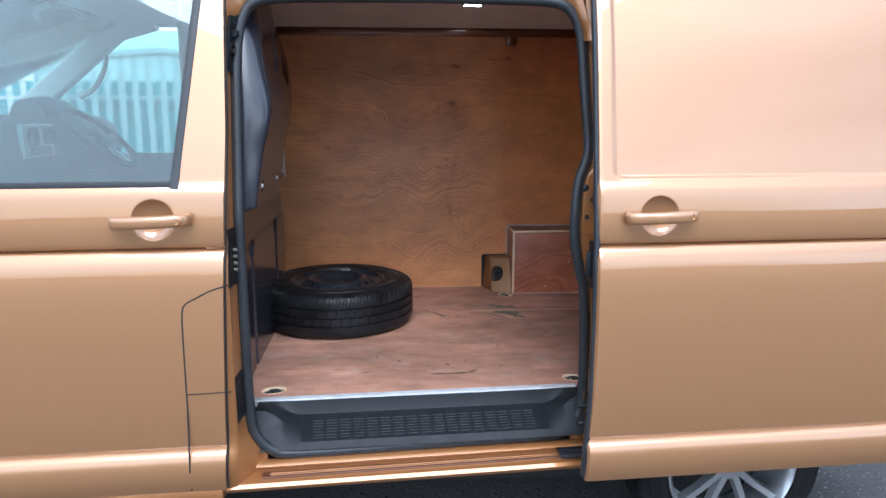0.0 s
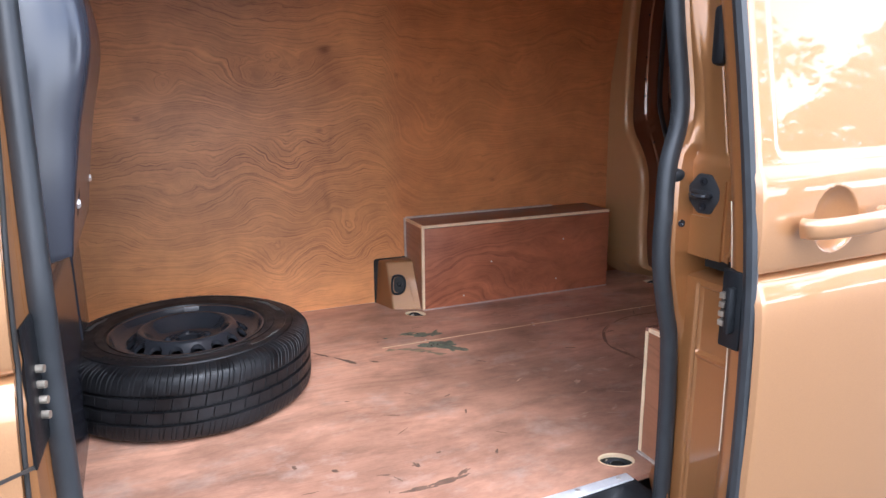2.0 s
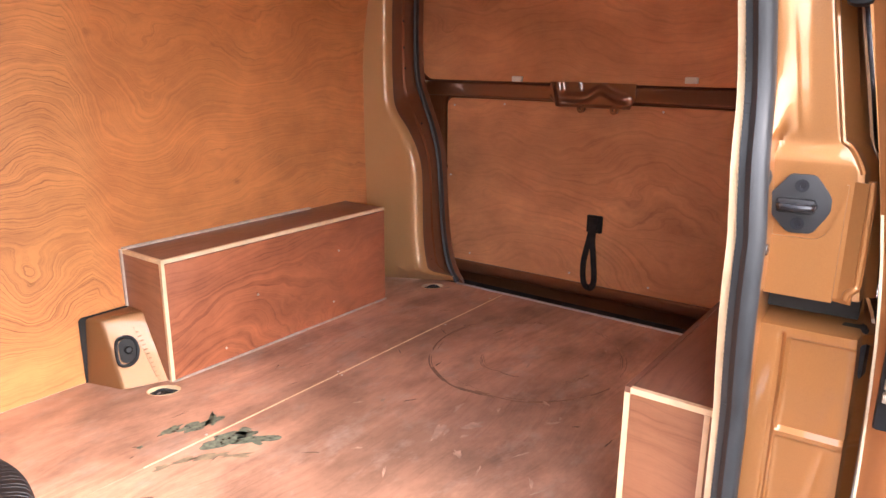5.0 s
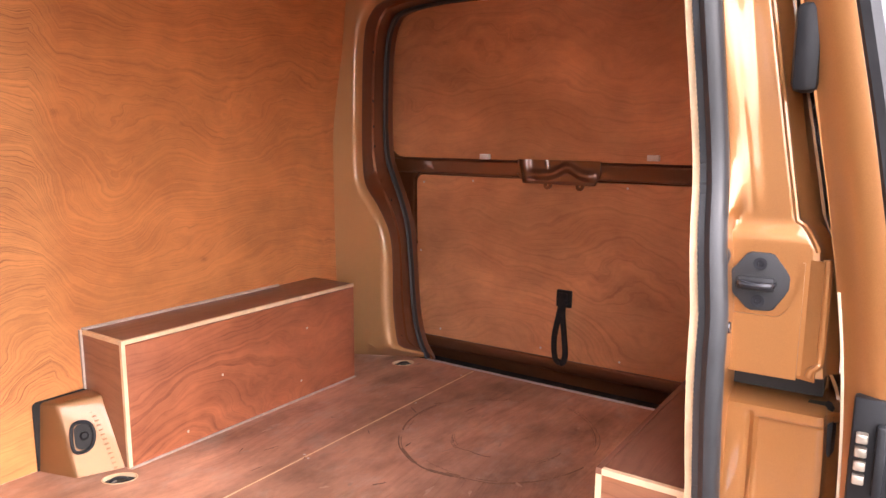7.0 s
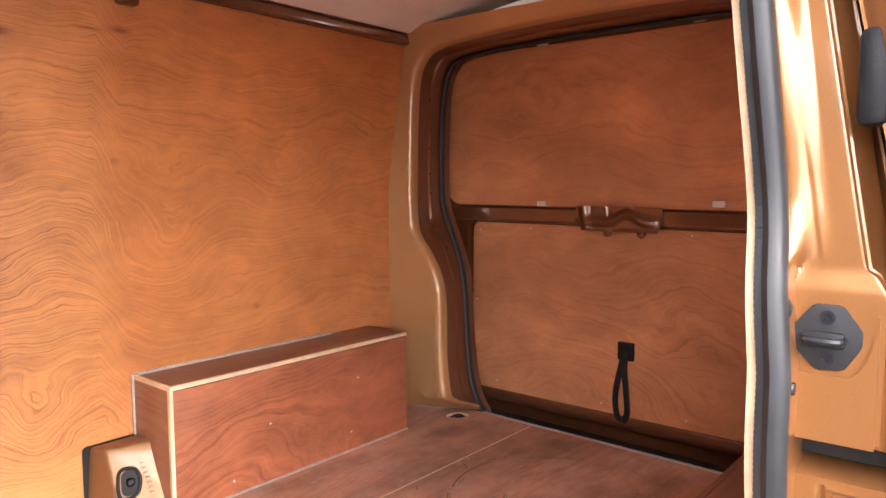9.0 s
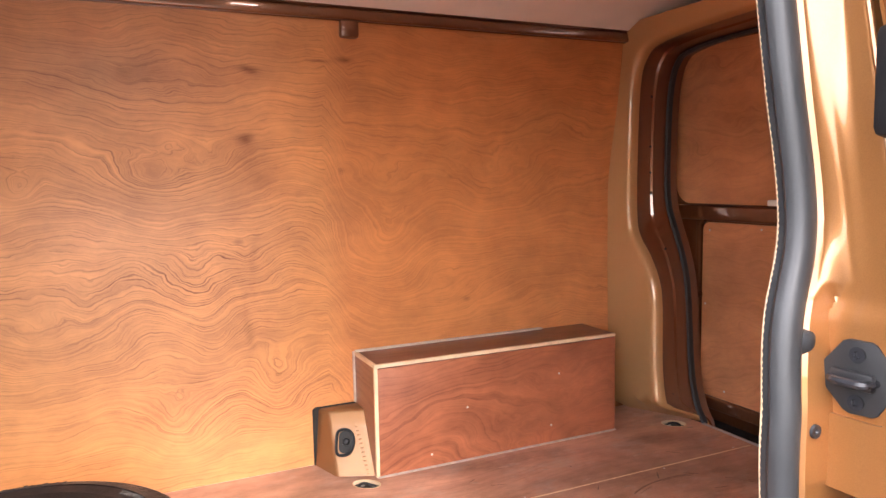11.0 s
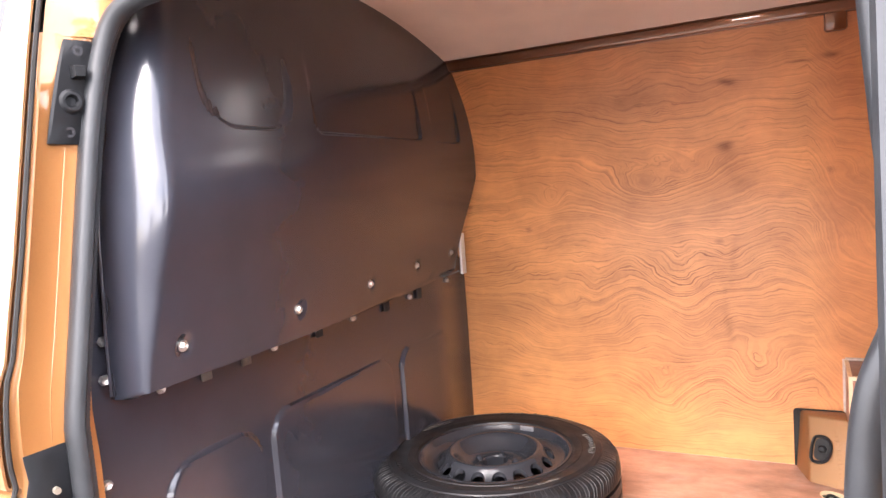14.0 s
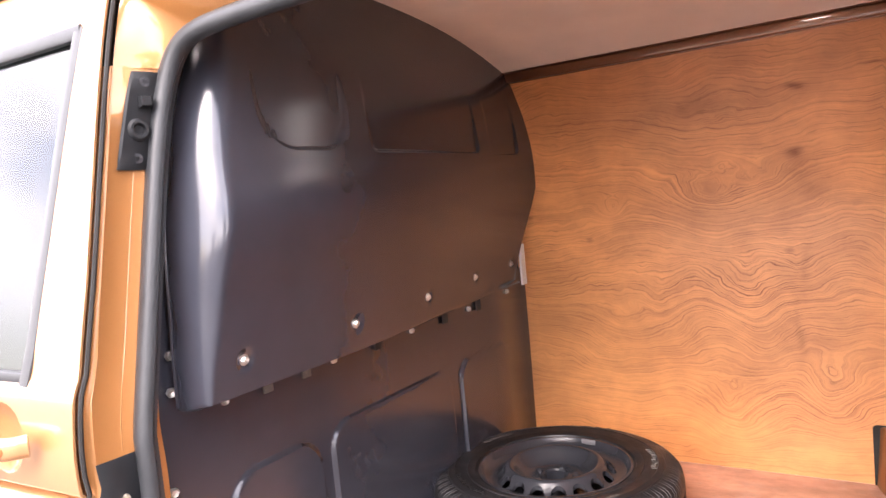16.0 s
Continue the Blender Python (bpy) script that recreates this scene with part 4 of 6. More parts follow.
stepm = part("step", surf(step, spread((0.06, 0.22, 0.012), (0.22, 0.98, 0.1), (0.98, 1.125, 0.012)), list(range(8)), 0.003), PLASTIC, van, "black ribbed plastic entry step", NEAR)
# tread ribs in the paler plastic, which paints the highlight on their tops
for k in range(7):
    v = 0.010 + 0.011 * k
    top = -0.092 + 0.42 * v + 0.0045
    bm = bmesh.new()
    for i in range(17):
        u = 0.235 + 0.043 * i
        box(u, u + 0.034, v, v + 0.005, top - 0.02, top, 0.0012, bm, 1)
    part("tread_rib", bm, PLATE, stepm, xf=NEAR)
strip = thing("edge_strip", (0.58, 0.15, 0), "silver aluminium edging strip along the floor edge", "trim", kind="structure")
part("angle", prism([(0.04, 0.125), (1.12, 0.125), (1.12, 0.150), (0.04, 0.150)], lambda a, b, d: (a, b, d), 0.0, 0.003, 0.001), ALU, strip, xf=NEAR)
part("angle_face", box(0.04, 1.12, 0.1235, 0.126, -0.018, 0.003), ALU, strip, xf=NEAR)

# rear wheel
rear_wheel = part("rear_wheel", lathe(tyre_profile(0.338, 0.215, 0.225), 80, Matrix.Translation((1.64, 0.095, -0.262)) @ Matrix.Rotation(radians(90), 4, "X")), TYRE, van, xf=NEAR)
WM = Matrix.Translation((1.64, 0.02, -0.262)) @ Matrix.Rotation(radians(90), 4, "X")
part("rim", lathe([(0.232, 0.03), (0.226, 0.034), (0.215, 0.02), (0.205, -0.04), (0.20, -0.12), (0.23, -0.13)], 64, WM), ALLOY, rear_wheel, xf=NEAR)
part("hub", lathe([(0.055, 0.0), (0.05, 0.016), (0.03, 0.02), (0.001, 0.02)], 32, WM, False), ALLOY, rear_wheel, xf=NEAR)
part("brake_disc", lathe([(0.15, -0.09), (0.15, -0.1), (0.03, -0.1), (0.03, -0.09)], 40, WM), DARK, rear_wheel, xf=NEAR)
for k in range(5):
    for s in (-1, 1):
        bm = bmesh.new()
        a = radians(72 * k + 90 + s * 13)
        b = radians(72 * k + 90 + s * 16)
        o = [(0.03, 0.014, a, -0.016), (0.13, 0.010, a, -0.014), (0.222, 0.012, b, -0.016)]
        rings = []
        for r, th, ang, w in o:
            c, t = Vector((math.cos(ang) * r, math.sin(ang) * r, 0)), Vector((-math.sin(ang), math.cos(ang), 0))
            rings.append([bm.verts.new(WM @ (c + t * x + Vector((0, 0, z)))) for x, z in ((w, -0.02), (-w, -0.02), (-w * 0.7, th), (w * 0.7, th))])
        for r1, r2 in zip(rings, rings[1:]):
            for j in range(4):
                bm.faces.new((r1[j], r1[(j + 1) % 4], r2[(j + 1) % 4], r2[j]))
        part("spoke", bm, ALLOY, rear_wheel, xf=NEAR)
part("wheel_housing", surf(lambda a, y: (1.64 + 0.39 * math.cos(a), y, -0.262 + 0.39 * math.sin(a)), spread((0.26, math.pi - 0.26, 0.2)), [-0.09, 0.23], 0.003), DARK, van, xf=NEAR)
part("underbody", box(-1.4, 2.4, 0.1, 1.6, -0.3, -0.1, 0.02), DARK, van)

# ---- rear end ----
def mirrored(half, n=6):
    """A closed outline (y, z), looking rearwards, from its far half."""
    return smooth_line(half + [(1.70 - y, z) for y, z in half[-2:0:-1]], n, True)


RO = mirrored([(0.85, -0.06), (1.28, -0.05), (1.352, -0.012), (1.397, 0.06), (1.423, 0.20), (1.428, 0.41), (1.446, 0.50), (1.492, 0.58), (1.541, 0.64), (1.560, 0.71), (1.562, 0.90), (1.550, 1.15), (1.518, 1.243), (1.44, 1.285), (1.2, 1.305), (0.85, 1.315)])
RS = mirrored([(0.85, -0.06), (1.30, -0.045), (1.375, 0.005), (1.415, 0.08), (1.438, 0.20), (1.455, 0.41), (1.470, 0.51), (1.500, 0.60), (1.535, 0.68), (1.562, 0.76), (1.569, 0.90), (1.560, 1.12), (1.528, 1.235), (1.45, 1.275), (1.2, 1.292), (0.85, 1.296)])
k = len(RO)
cen = np.array([0.85, 0.66])


def to_floor(a, x, y, z):
    """Towards the floor the frame leans back to the line where it meets the boards."""
    line = 2.148 + 0.52 * min(max(1.645 - 0.85 - abs(y - 0.85), 0.0), 0.265) + 0.0025 * a
    return (x + max(0.0, line - x) * (1 - ease(z, 0.0, 0.085)), y, z)


def rear_frame(i, a):
    """Section of the rear frame: broad face by the wall, rolled edge, reveal with a shallow step, flange for the seal."""
    y, z = RO[i % k]
    d = np.array([y, z]) - cen
    s = min((0.80 / abs(d[0])) if d[0] else 9, (0.70 / d[1]) if d[1] > 0 else ((0.655 / -d[1]) if d[1] < 0 else 9))
    oy, oz = cen + d * max(s, 1.0)
    if a < 7:
        x, w = [(2.088, 1.0), (2.104, 0.5), (2.112, 0.22), (2.115, 0.13), (2.1195, 0.06), (2.129, 0.015), (2.142, 0.0)][a]
        return to_floor(a, x, y + (oy - y) * w, z + (oz - z) * w)
    sy, sz = RS[i % k]
    x, f, out = [(2.150, 0.0, 0.0), (2.160, 0.05, 0.004), (2.176, 0.12, 0.005), (2.215, 0.45, 0.006), (2.222, 0.5, 0.0), (2.262, 0.85, 0.002), (2.290, 1.0, 0.0), (2.335, 1.0, 0.0)][a - 7]
    u = Vector((d[0], d[1])).normalized()
    return to_floor(a, x, y + (sy - y) * f + u.x * out, z + (sz - z) * f + u.y * out)


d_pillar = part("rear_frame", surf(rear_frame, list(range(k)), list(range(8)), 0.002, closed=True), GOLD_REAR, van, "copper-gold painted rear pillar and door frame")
part("frame_reveal", surf(rear_frame, list(range(k)), list(range(7, 15)), 0.002, closed=True), BROWN_SHADED, d_pillar, "brown-gold painted reveal of the rear opening, darkened for its shade")
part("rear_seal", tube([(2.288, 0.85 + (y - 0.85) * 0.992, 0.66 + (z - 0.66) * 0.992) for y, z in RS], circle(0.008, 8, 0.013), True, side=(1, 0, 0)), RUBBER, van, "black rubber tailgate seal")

tailgate = part("tailgate", surf(lambda y, z: (2.42 - 0.05 * ease(z, 0.75, 1.35), y, z), spread((0.05, 1.66, 0.1)), spread((-0.05, 1.40, 0.05)), 0.01), BROWN_SHADED, van, "brown-gold painted tailgate inner frame, with shade in its colour")
tg_x = lambda z: 2.402 if z < 0.72 else 2.395 - 0.05 * ease(z, 0.75, 1.35)
low = rounded(0.205, 1.497, 0.057, 0.682, 0.03)
part("lower_panel", prism(low, lambda a, b, d: (tg_x(b) - d, a, b), -0.004, 0.005), PLY_REAR, tailgate, "plywood panel screwed to the tailgate")
upp = rounded(0.09, 1.61, 0.748, 1.285, 0.06)
part("upper_panel", prism(upp, lambda a, b, d: (2.385 - 0.085 * (b - 0.77) - d, a, b), -0.004, 0.005), PLY_REAR, tailgate, "plywood panel in the tailgate window")
part("cross_bar", tube([(2.392, 0.08, 0.716), (2.392, 1.60, 0.716)], rounded(-0.027, 0.027, -0.016, 0.016, 0.010), side=(1, 0, 0)), BROWN_SHADED, tailgate)
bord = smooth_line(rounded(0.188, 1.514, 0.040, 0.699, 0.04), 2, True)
part("panel_border", tube([(2.400, y, z) for y, z in bord], rounded(-0.010, 0.010, -0.012, 0.012, 0.006, 2), True, side=(1, 0, 0)), BROWN_SHADED, tailgate, "brown pressed border round the lower panel, toned down for shade")
part("threshold", box(2.34, 2.42, 0.1, 1.6, -0.06, -0.03), DARK, van)
part("threshold_lip", tube([(2.392, 0.15, 0.045), (2.392, 1.55, 0.035)], rounded(-0.022, 0.022, -0.010, 0.010, 0.008), side=(1, 0, 0)), BROWN_SHADED, van)

# ---- spare wheel ----
def treaded(R, W, r, m, n=1296):
    """A tyre whose ribs and shoulders carry short narrow cuts."""
    prof = tyre_profile(R, W, r)
    bm = bmesh.new()
    rings = []
    ribs = [k for k, q in enumerate(prof) if q[0] >= R - 0.001]
    for k, (rad, z) in enumerate(prof):
        ringv = []
        for i in range(n):
            a, q = 2 * math.pi * i / n, rad
            row = ribs.index(k) if k in ribs else -1
            rib = (row + 1) // 3
            if row >= 0 and rib in (1, 2) and i % 24 == 9 * rib % 24:
                q = rad - 0.0035
            h_ = z
            if (row in (0, len(ribs) - 1) or R - 0.030 < rad < R - 0.003) and i % 18 in (0, 7):
                q, h_ = q - 0.002, z * 0.982
            a += 0.070 * z / (W / 2)
            ringv.append(bm.verts.new(m @ Vector((q * math.cos(a), q * math.sin(a), h_))))
        rings.append(ringv)
    k = len(rings)
    for a in range(k):
        for i in range(n):
            j = (i + 1) % n
            bm.faces.new((rings[a][i], rings[a][j], rings[(a + 1) % k][j], rings[(a + 1) % k][i]))
    return bm


spare = thing("spare_wheel", (0.260, 1.052, 0), "spare tyre on a black steel rim lying flat on the floor", "wheel")
SPARE = Matrix.Translation((0.260, 1.052, 0.100))
tyre = part("tyre", treaded(0.335, 0.2, 0.200, SPARE), TYRE, spare)
part("rim_lip", lathe([(0.209, 0.074), (0.208, 0.092), (0.202, 0.092), (0.200, 0.089), (0.196, 0.082), (0.191, 0.076), (0.188, 0.074), (0.190, 0.066), (0.198, 0.066), (0.205, 0.07)], 72, SPARE), RIM_BLACK, spare)
# ring of oval holes between barrel and dome
bm = bmesh.new()
NH = 17
path = [(0.164, 0.066), (0.158, 0.067), (0.149, 0.074), (0.140, 0.084), (0.132, 0.094)]
pr = np.array(path)


def on_disc(a, s):
    r, z = np.interp(s, np.linspace(0, 1, 5), pr[:, 0]), np.interp(s, np.linspace(0, 1, 5), pr[:, 1])
    return SPARE @ Vector((r * math.cos(a), r * math.sin(a), z))


half = math.pi / NH
for h in range(NH):
    c = 2 * half * h
    outer, inner, deep = [], [], []
    for i in range(24):
        t = 2 * math.pi * i / 24
        x, y = math.cos(t), math.sin(t)
        g = max(abs(x), abs(y))
        outer.append(bm.verts.new(on_disc(c + half * x / g, 0.5 + 0.5 * y / g)))
        inner.append(bm.verts.new(on_disc(c + half * 0.70 * x, 0.47 + 0.40 * y)))
        deep.append(bm.verts.new(inner[-1].co + Vector((0, 0, -0.012))))
    for i in range(24):
        j = (i + 1) % 24
        bm.faces.new((outer[i], outer[j], inner[j], inner[i]))
        bm.faces.new((inner[i], inner[j], deep[j], deep[i]))
bmesh.ops.remove_doubles(bm, verts=bm.verts, dist=0.0004)
part("vent_ring", bm, RIM_BLACK, spare, "ring of oval holes in the steel disc")
part("dome", lathe([(0.1325, 0.0935), (0.128, 0.098), (0.122, 0.0995), (0.115, 0.097), (0.106, 0.086), (0.096, 0.073), (0.085, 0.063), (0.072, 0.058), (0.052, 0.058), (0.042, 0.062), (0.036, 0.064), (0.033, 0.060), (0.033, 0.01), (0.14, 0.01)], 64, SPARE, False, caps=False), RIM_BLACK, spare)
part("rim_flank", lathe([(0.191, 0.0755), (0.184, 0.072), (0.172, 0.0665), (0.1635, 0.0655), (0.1635, 0.060), (0.19, 0.066)], 72, SPARE, False, caps=False), RIM_BLACK, spare)
# near-black disc for the shade deep inside the rim
part("well_shade", lathe([(0.2, 0.005), (0.001, 0.005)], 40, SPARE, False), DARK, spare)
for k in range(5):
    a = radians(72 * k + 20)
    bm = lathe([(0.0105, 0.004), (0.0095, 0.0085), (0.0065, 0.0085), (0.006, 0.002), (0.001, 0.002)], 16, SPARE @ Matrix.Translation((0.056 * math.cos(a), 0.056 * math.sin(a), 0.056)), False)
    part("bolt_seat", bm, RIM_BLACK, spare)
wmat = Matrix.Translation((0.260 + 0.196 * math.cos(1.45), 1.052 + 0.196 * math.sin(1.45), 0.186)) @ Matrix.Rotation(1.45, 4, "Z")
bm = box(-0.003, 0.003, -0.022, 0.022, -0.007, 0.007, 0.0015)
part("balance_weight", bm, material("dull_zinc_weight", (0.24, 0.24, 0.25), 0.45, 0.5, 0, 60.0, 0.2), spare, "silver balance weight", xf=wmat)
part("valve", lathe([(0.004, 0.0), (0.004, 0.03), (0.005, 0.031), (0.005, 0.04), (0.001, 0.041)], 12, SPARE @ Matrix.Translation((0.165 * math.cos(-1.25), 0.172 * math.sin(-1.25), 0.03)), False), RUBBER, spare)
SCUFF = material("grey_scuffed_rubber", (0.075, 0.072, 0.066), 0.8, 0, 0, 90.0, 0.5, 0.3, 300.0)
random.seed(5)
# raised sidewall marks: plain bars, and pale scuffs
for arc, rr, count, mat_ in ((0.15, 0.262, 12, SCUFF), (2.5, 0.262, 9, SCUFF), (5.3, 0.268, 10, SCUFF), (1.2, 0.285, 16, TYRE), (3.8, 0.262, 14, TYRE)):
    bm = bmesh.new()
    for i in range(count):
        a = arc + 0.045 * i
        w, q = random.uniform(0.004, 0.011), rr + random.uniform(-0.004, 0.004)
        m = SPARE @ Matrix.Rotation(a, 4, "Z") @ Matrix.Translation((q, 0, 0.0992 if rr < 0.28 else 0.0978))
        vs = bmesh.ops.create_cube(bm, size=1)["verts"]
        for v in vs:
            v.co = m @ Vector((v.co.x * random.uniform(0.006, 0.016), v.co.y * w, v.co.z * 0.0016))
    tagged(part("sidewall_mark", bm, mat_, tyre), kind="stuff")

# ---- fixings ----


def screws(name, places, axis, mat, parent, r=0.004, h=0.0022, hexed=False, xf=None):
    """Screw heads at places, pointing along axis; all share one mesh a call."""
    q = Vector(axis).to_track_quat("Z", "Y").to_matrix().to_4x4()
    bm = lathe([(r, 0.0), (r, h * 0.6), (r * 0.75, h), (0.0005, h * 0.7)], 6 if hexed else 12, q, False)
    me = bpy.data.meshes.new(name)
    bm.to_mesh(me)
    bm.free()
    me.materials.append(mat)
    org = ORIGIN.get(parent, Vector((0, 0, 0)))
    for p in places:
        ob = new(name, me)
        ob.parent = parent
        ob.location = (xf @ Vector(p) if xf is not None else Vector(p)) - org


screws("screw", [(0.32, wall_y(0.72) - 0.001, 0.70), (1.134, wall_y(0.7) - 0.001, 0.697), (1.599, wall_y(0.7) - 0.001, 0.699), (2.03, wall_y(0.7) - 0.001, 0.706), (0.66, wall_y(0.7) - 0.001, 0.695)], (0, -1, 0), STEEL, wall_far)
screws("screw", [(x, wall_y(1.275) - 0.002, 1.275) for x in (0.13, 0.48, 0.98, 1.04, 1.18, 1.55, 2.0)], (0, -1, 0.2), STEEL, wall_far, 0.005)
screws("screw", [(x, 1.535, ceil_z(1.535) - 0.002) for x in (0.3, 0.62, 0.95, 1.28, 1.6, 1.75, 1.95)], (0, 0, -1), WHITE_CLIP, rail, 0.005)
bolts_up = [(bulk_up(y, 0.694) + 0.001, y, 0.694) for y in (0.180, 0.490, 0.813, 1.148, 1.46)]
screws("bolt", bolts_up, (1, 0, 0), STEEL, bulkhead, 0.0075, 0.008, True)
screws("washer", bolts_up, (1, 0, 0), STEEL, bulkhead, 0.0105, 0.0015)
screws("bolt", [(bulk_low(y, 0.603) + 0.003, y, 0.604) for y in (0.206, 0.515, 0.823, 1.12, 1.43)], (1, 0, 0), STEEL, bulkhead, 0.008, 0.009, True)
screws("bolt", [(0.014, 0.130, 1.012), (0.004, 0.094, 0.719), (0.004, 0.088, 0.656), (0.0, 0.072, 0.485), (0.060, 0.196, 1.187), (0.05, 0.26, 1.32)], (1, -0.3, 0), STEEL, bulkhead, 0.009, 0.009, True)
screws("bolt", [(-0.078, 1.585, z) for z in (0.16, 0.33, 0.50)], (1, -0.3, 0), STEEL, bulkhead, 0.006, 0.006, True)
part("white_edge", box(-0.03, -0.022, 1.53, 1.56, 0.61, 0.75), material("white_primer_edge", (0.7, 0.68, 0.65), 0.6), bulkhead, "white primed edge of a folded panel")
for y in (0.30, 0.41, 0.66, 0.97, 1.16):
    part("slot_tab", box(-0.005, 0.0, y, y + 0.025, 0.59, 0.625, 0.001), DARK if y > 0.5 else SCUFF, bulkhead)
screws("screw", [(x, 1.4535, z) for x, z in ((1.42, 0.165), (1.75, 0.225), (1.72, 0.06), (1.30, 0.04))], (0, -1, 0), STEEL, far_box, 0.0035)
part("sealant_line", box(1.13, 1.975, 1.448, 1.456, 0.0005, 0.004), FILLER, far_box, "grey sealant bead")
part("sealant_line", box(1.13, 1.80, 1.628, 1.642, 0.330, 0.336), FILLER, far_box, "grey sealant bead")
part("sealant_line", box(1.122, 1.130, 1.630, 1.642, 0.17, 0.332), FILLER, far_box, "grey sealant bead")
part("sealant_line", box(0.0, 1.0, 1.632, 1.642, 0.0, 0.005), FILLER, wall_far, "grey sealant bead")
screws("screw", [(0.30, 0.139, 0.003), (0.46, 0.139, 0.003), (0.71, 0.139, 0.003), (0.98, 0.139, 0.003), (1.09, 0.139, 0.003)], (0, 0, 1), STEEL, strip, 0.006, 0.002, xf=NEAR)
screws("screw", [(x, SEAM_Y + s * 0.012, 0.0) for x, s in ((1.02, 1), (1.43, -1), (1.44, 1), (1.9, -1), (2.2, 1))], (0, 0, 1), STEEL, floor, 0.0035, 0.001)
clipm = thing("wall_top_clip", (1.123, 1.60, 1.27), "brown metal roof bow end over the plywood, in the shaded tone", "bracket")
part("clip_body", box(1.095, 1.150, 1.565, 1.598, 1.255, 1.335, 0.008), BROWN_SHADED, clipm)

# ---- floor fittings ----
def lashing_eye(x, y, turn, a=0.042, b=0.030):
    """A black lashing eye in an oval cut-out with a pale raw edge."""
    ob = thing("lashing_eye", (x, y, 0), "black lashing eye in an oval cut-out of the floor", "lashing eye", "lashing eyes")
    m = Matrix.Translation((x, y, 0)) @ Matrix.Rotation(radians(turn), 4, "Z")
    rim = [m @ Vector((p, q, 0.0)) for p, q in oval(0, 0, 0, a - 0.0005, b - 0.0005)]
    part("cut_edge", tube(rim, [(-0.0012, -0.0118), (0.0012, -0.0118), (0.0012, 0.001), (-0.0012, 0.001)], True, side=(0, 0, 1)), PLY_EDGE, ob, "pale raw edge of the cut-out")
    part("cup", prism(oval(0, 0, 0, a - 0.002, b - 0.002), lambda p, q, d: m @ Vector((p, q, d)), -0.0135, -0.0095), PLASTIC, ob)
    arch = [m @ Vector((0.022 * math.cos(t), -0.004, -0.008 + 0.012 * math.sin(t))) for t in np.linspace(0, math.pi, 12)]
    part("eye", tube(arch, circle(0.004, 8), side=(0, 1, 0)), PLATE, ob)
    part("screw_head", lathe([(0.007, 0.0), (0.007, 0.003), (0.001, 0.004)], 12, m @ Matrix.Translation((-0.016, 0.008, -0.0096)), False), STEEL, ob)


for e in EYES:
    lashing_eye(*e)

# painted metal foot with lashing ring in front of the far box
foot = thing("pillar_foot", (1.06, 1.58, 0), "copper-gold pressed metal pillar foot with a black lashing ring", "bracket")
bm = bmesh.new()
lo = [(0.990, 1.642), (1.027, 1.518), (1.140, 1.470), (1.140, 1.642)]
hi = [(1.003, 1.642), (1.026, 1.586), (1.140, 1.560), (1.140, 1.642)]
vl, vh = [bm.verts.new((x, y, 0.0)) for x, y in lo], [bm.verts.new((x, y, 0.174)) for x, y in hi]
bm.faces.new(vh)
bm.faces.new(vl)
for i in range(4):
    bm.faces.new((vl[i], vl[(i + 1) % 4], vh[(i + 1) % 4], vh[i]))
edges = [e for e in bm.edges if not all(v.co.z < 0.01 for v in e.verts) and not all(v.co.x > 1.13 for v in e.verts)]
bmesh.ops.bevel(bm, geom=edges, offset=0.008, segments=3, profile=0.5, affect="EDGES")
part("pressing", bm, SATIN, foot)
# dark plate on the lining that paints the shade of the gap
part("cut_out_shade", prism(rounded(0.9895, 1.128, -0.02, 0.1785, 0.012), lambda a, b, d: (a, 1.6275 + d, max(b, 0.001)), 0.0, 0.0015), DARK, foot, "dark plate for the shaded gap round the cut-out in the lining")
# embossed code on the top, as plain bars
bm = bmesh.new()
for i in range(9):
    box(1.050 + 0.008 * i, 1.055 + 0.008 * i, 1.586 - 0.0013 * i, 1.598 - 0.0013 * i, 0.1735, 0.1752, 0.0, bm)
tagged(part("embossing", bm, SATIN, foot), kind="stuff")
fm = Matrix.Translation((1.062, 1.5375, 0.092)) @ Matrix.Rotation(radians(-22), 4, "Z") @ Matrix.Rotation(radians(66), 4, "X")
dpath = [fm @ Vector((q[0] - 0.003, q[1], 0.004)) for q in smooth_line([(-0.022, -0.030), (-0.022, 0.020), (-0.008, 0.034), (0.016, 0.030), (0.027, 0.004), (0.020, -0.026), (0.0, -0.038)], 5, True)]
part("ring", tube(dpath, circle(0.0045, 8), True, side=(0, -0.9, 0.43)), PLASTIC, foot, "black lashing ring")
part("cup", prism(rounded(-0.020, 0.020, -0.032, 0.030, 0.016), lambda a, b, d: fm @ Vector((a, b, d)), -0.004, 0.002), DARK, foot)
part("boss", lathe([(0.011, 0.0), (0.010, 0.008), (0.006, 0.011), (0.001, 0.011)], 16, fm @ Matrix.Translation((0.002, 0.0, 0.001)), False), PLASTIC, foot)
bm = bmesh.new()
for i in range(14):
    t = i / 13
    m = Matrix.Translation((1.098 + 0.014 * t, 1.563 - 0.078 * t, 0.150 - 0.145 * t)) @ Matrix.Rotation(radians(62), 4, "X")
    for v in bmesh.ops.create_cube(bm, size=1)["verts"]:
        v.co = m @ Vector((v.co.x * 0.012, v.co.y * 0.004, v.co.z * 0.003))
part("bead", bm, SATIN, foot, "beaded edge of the pressing")

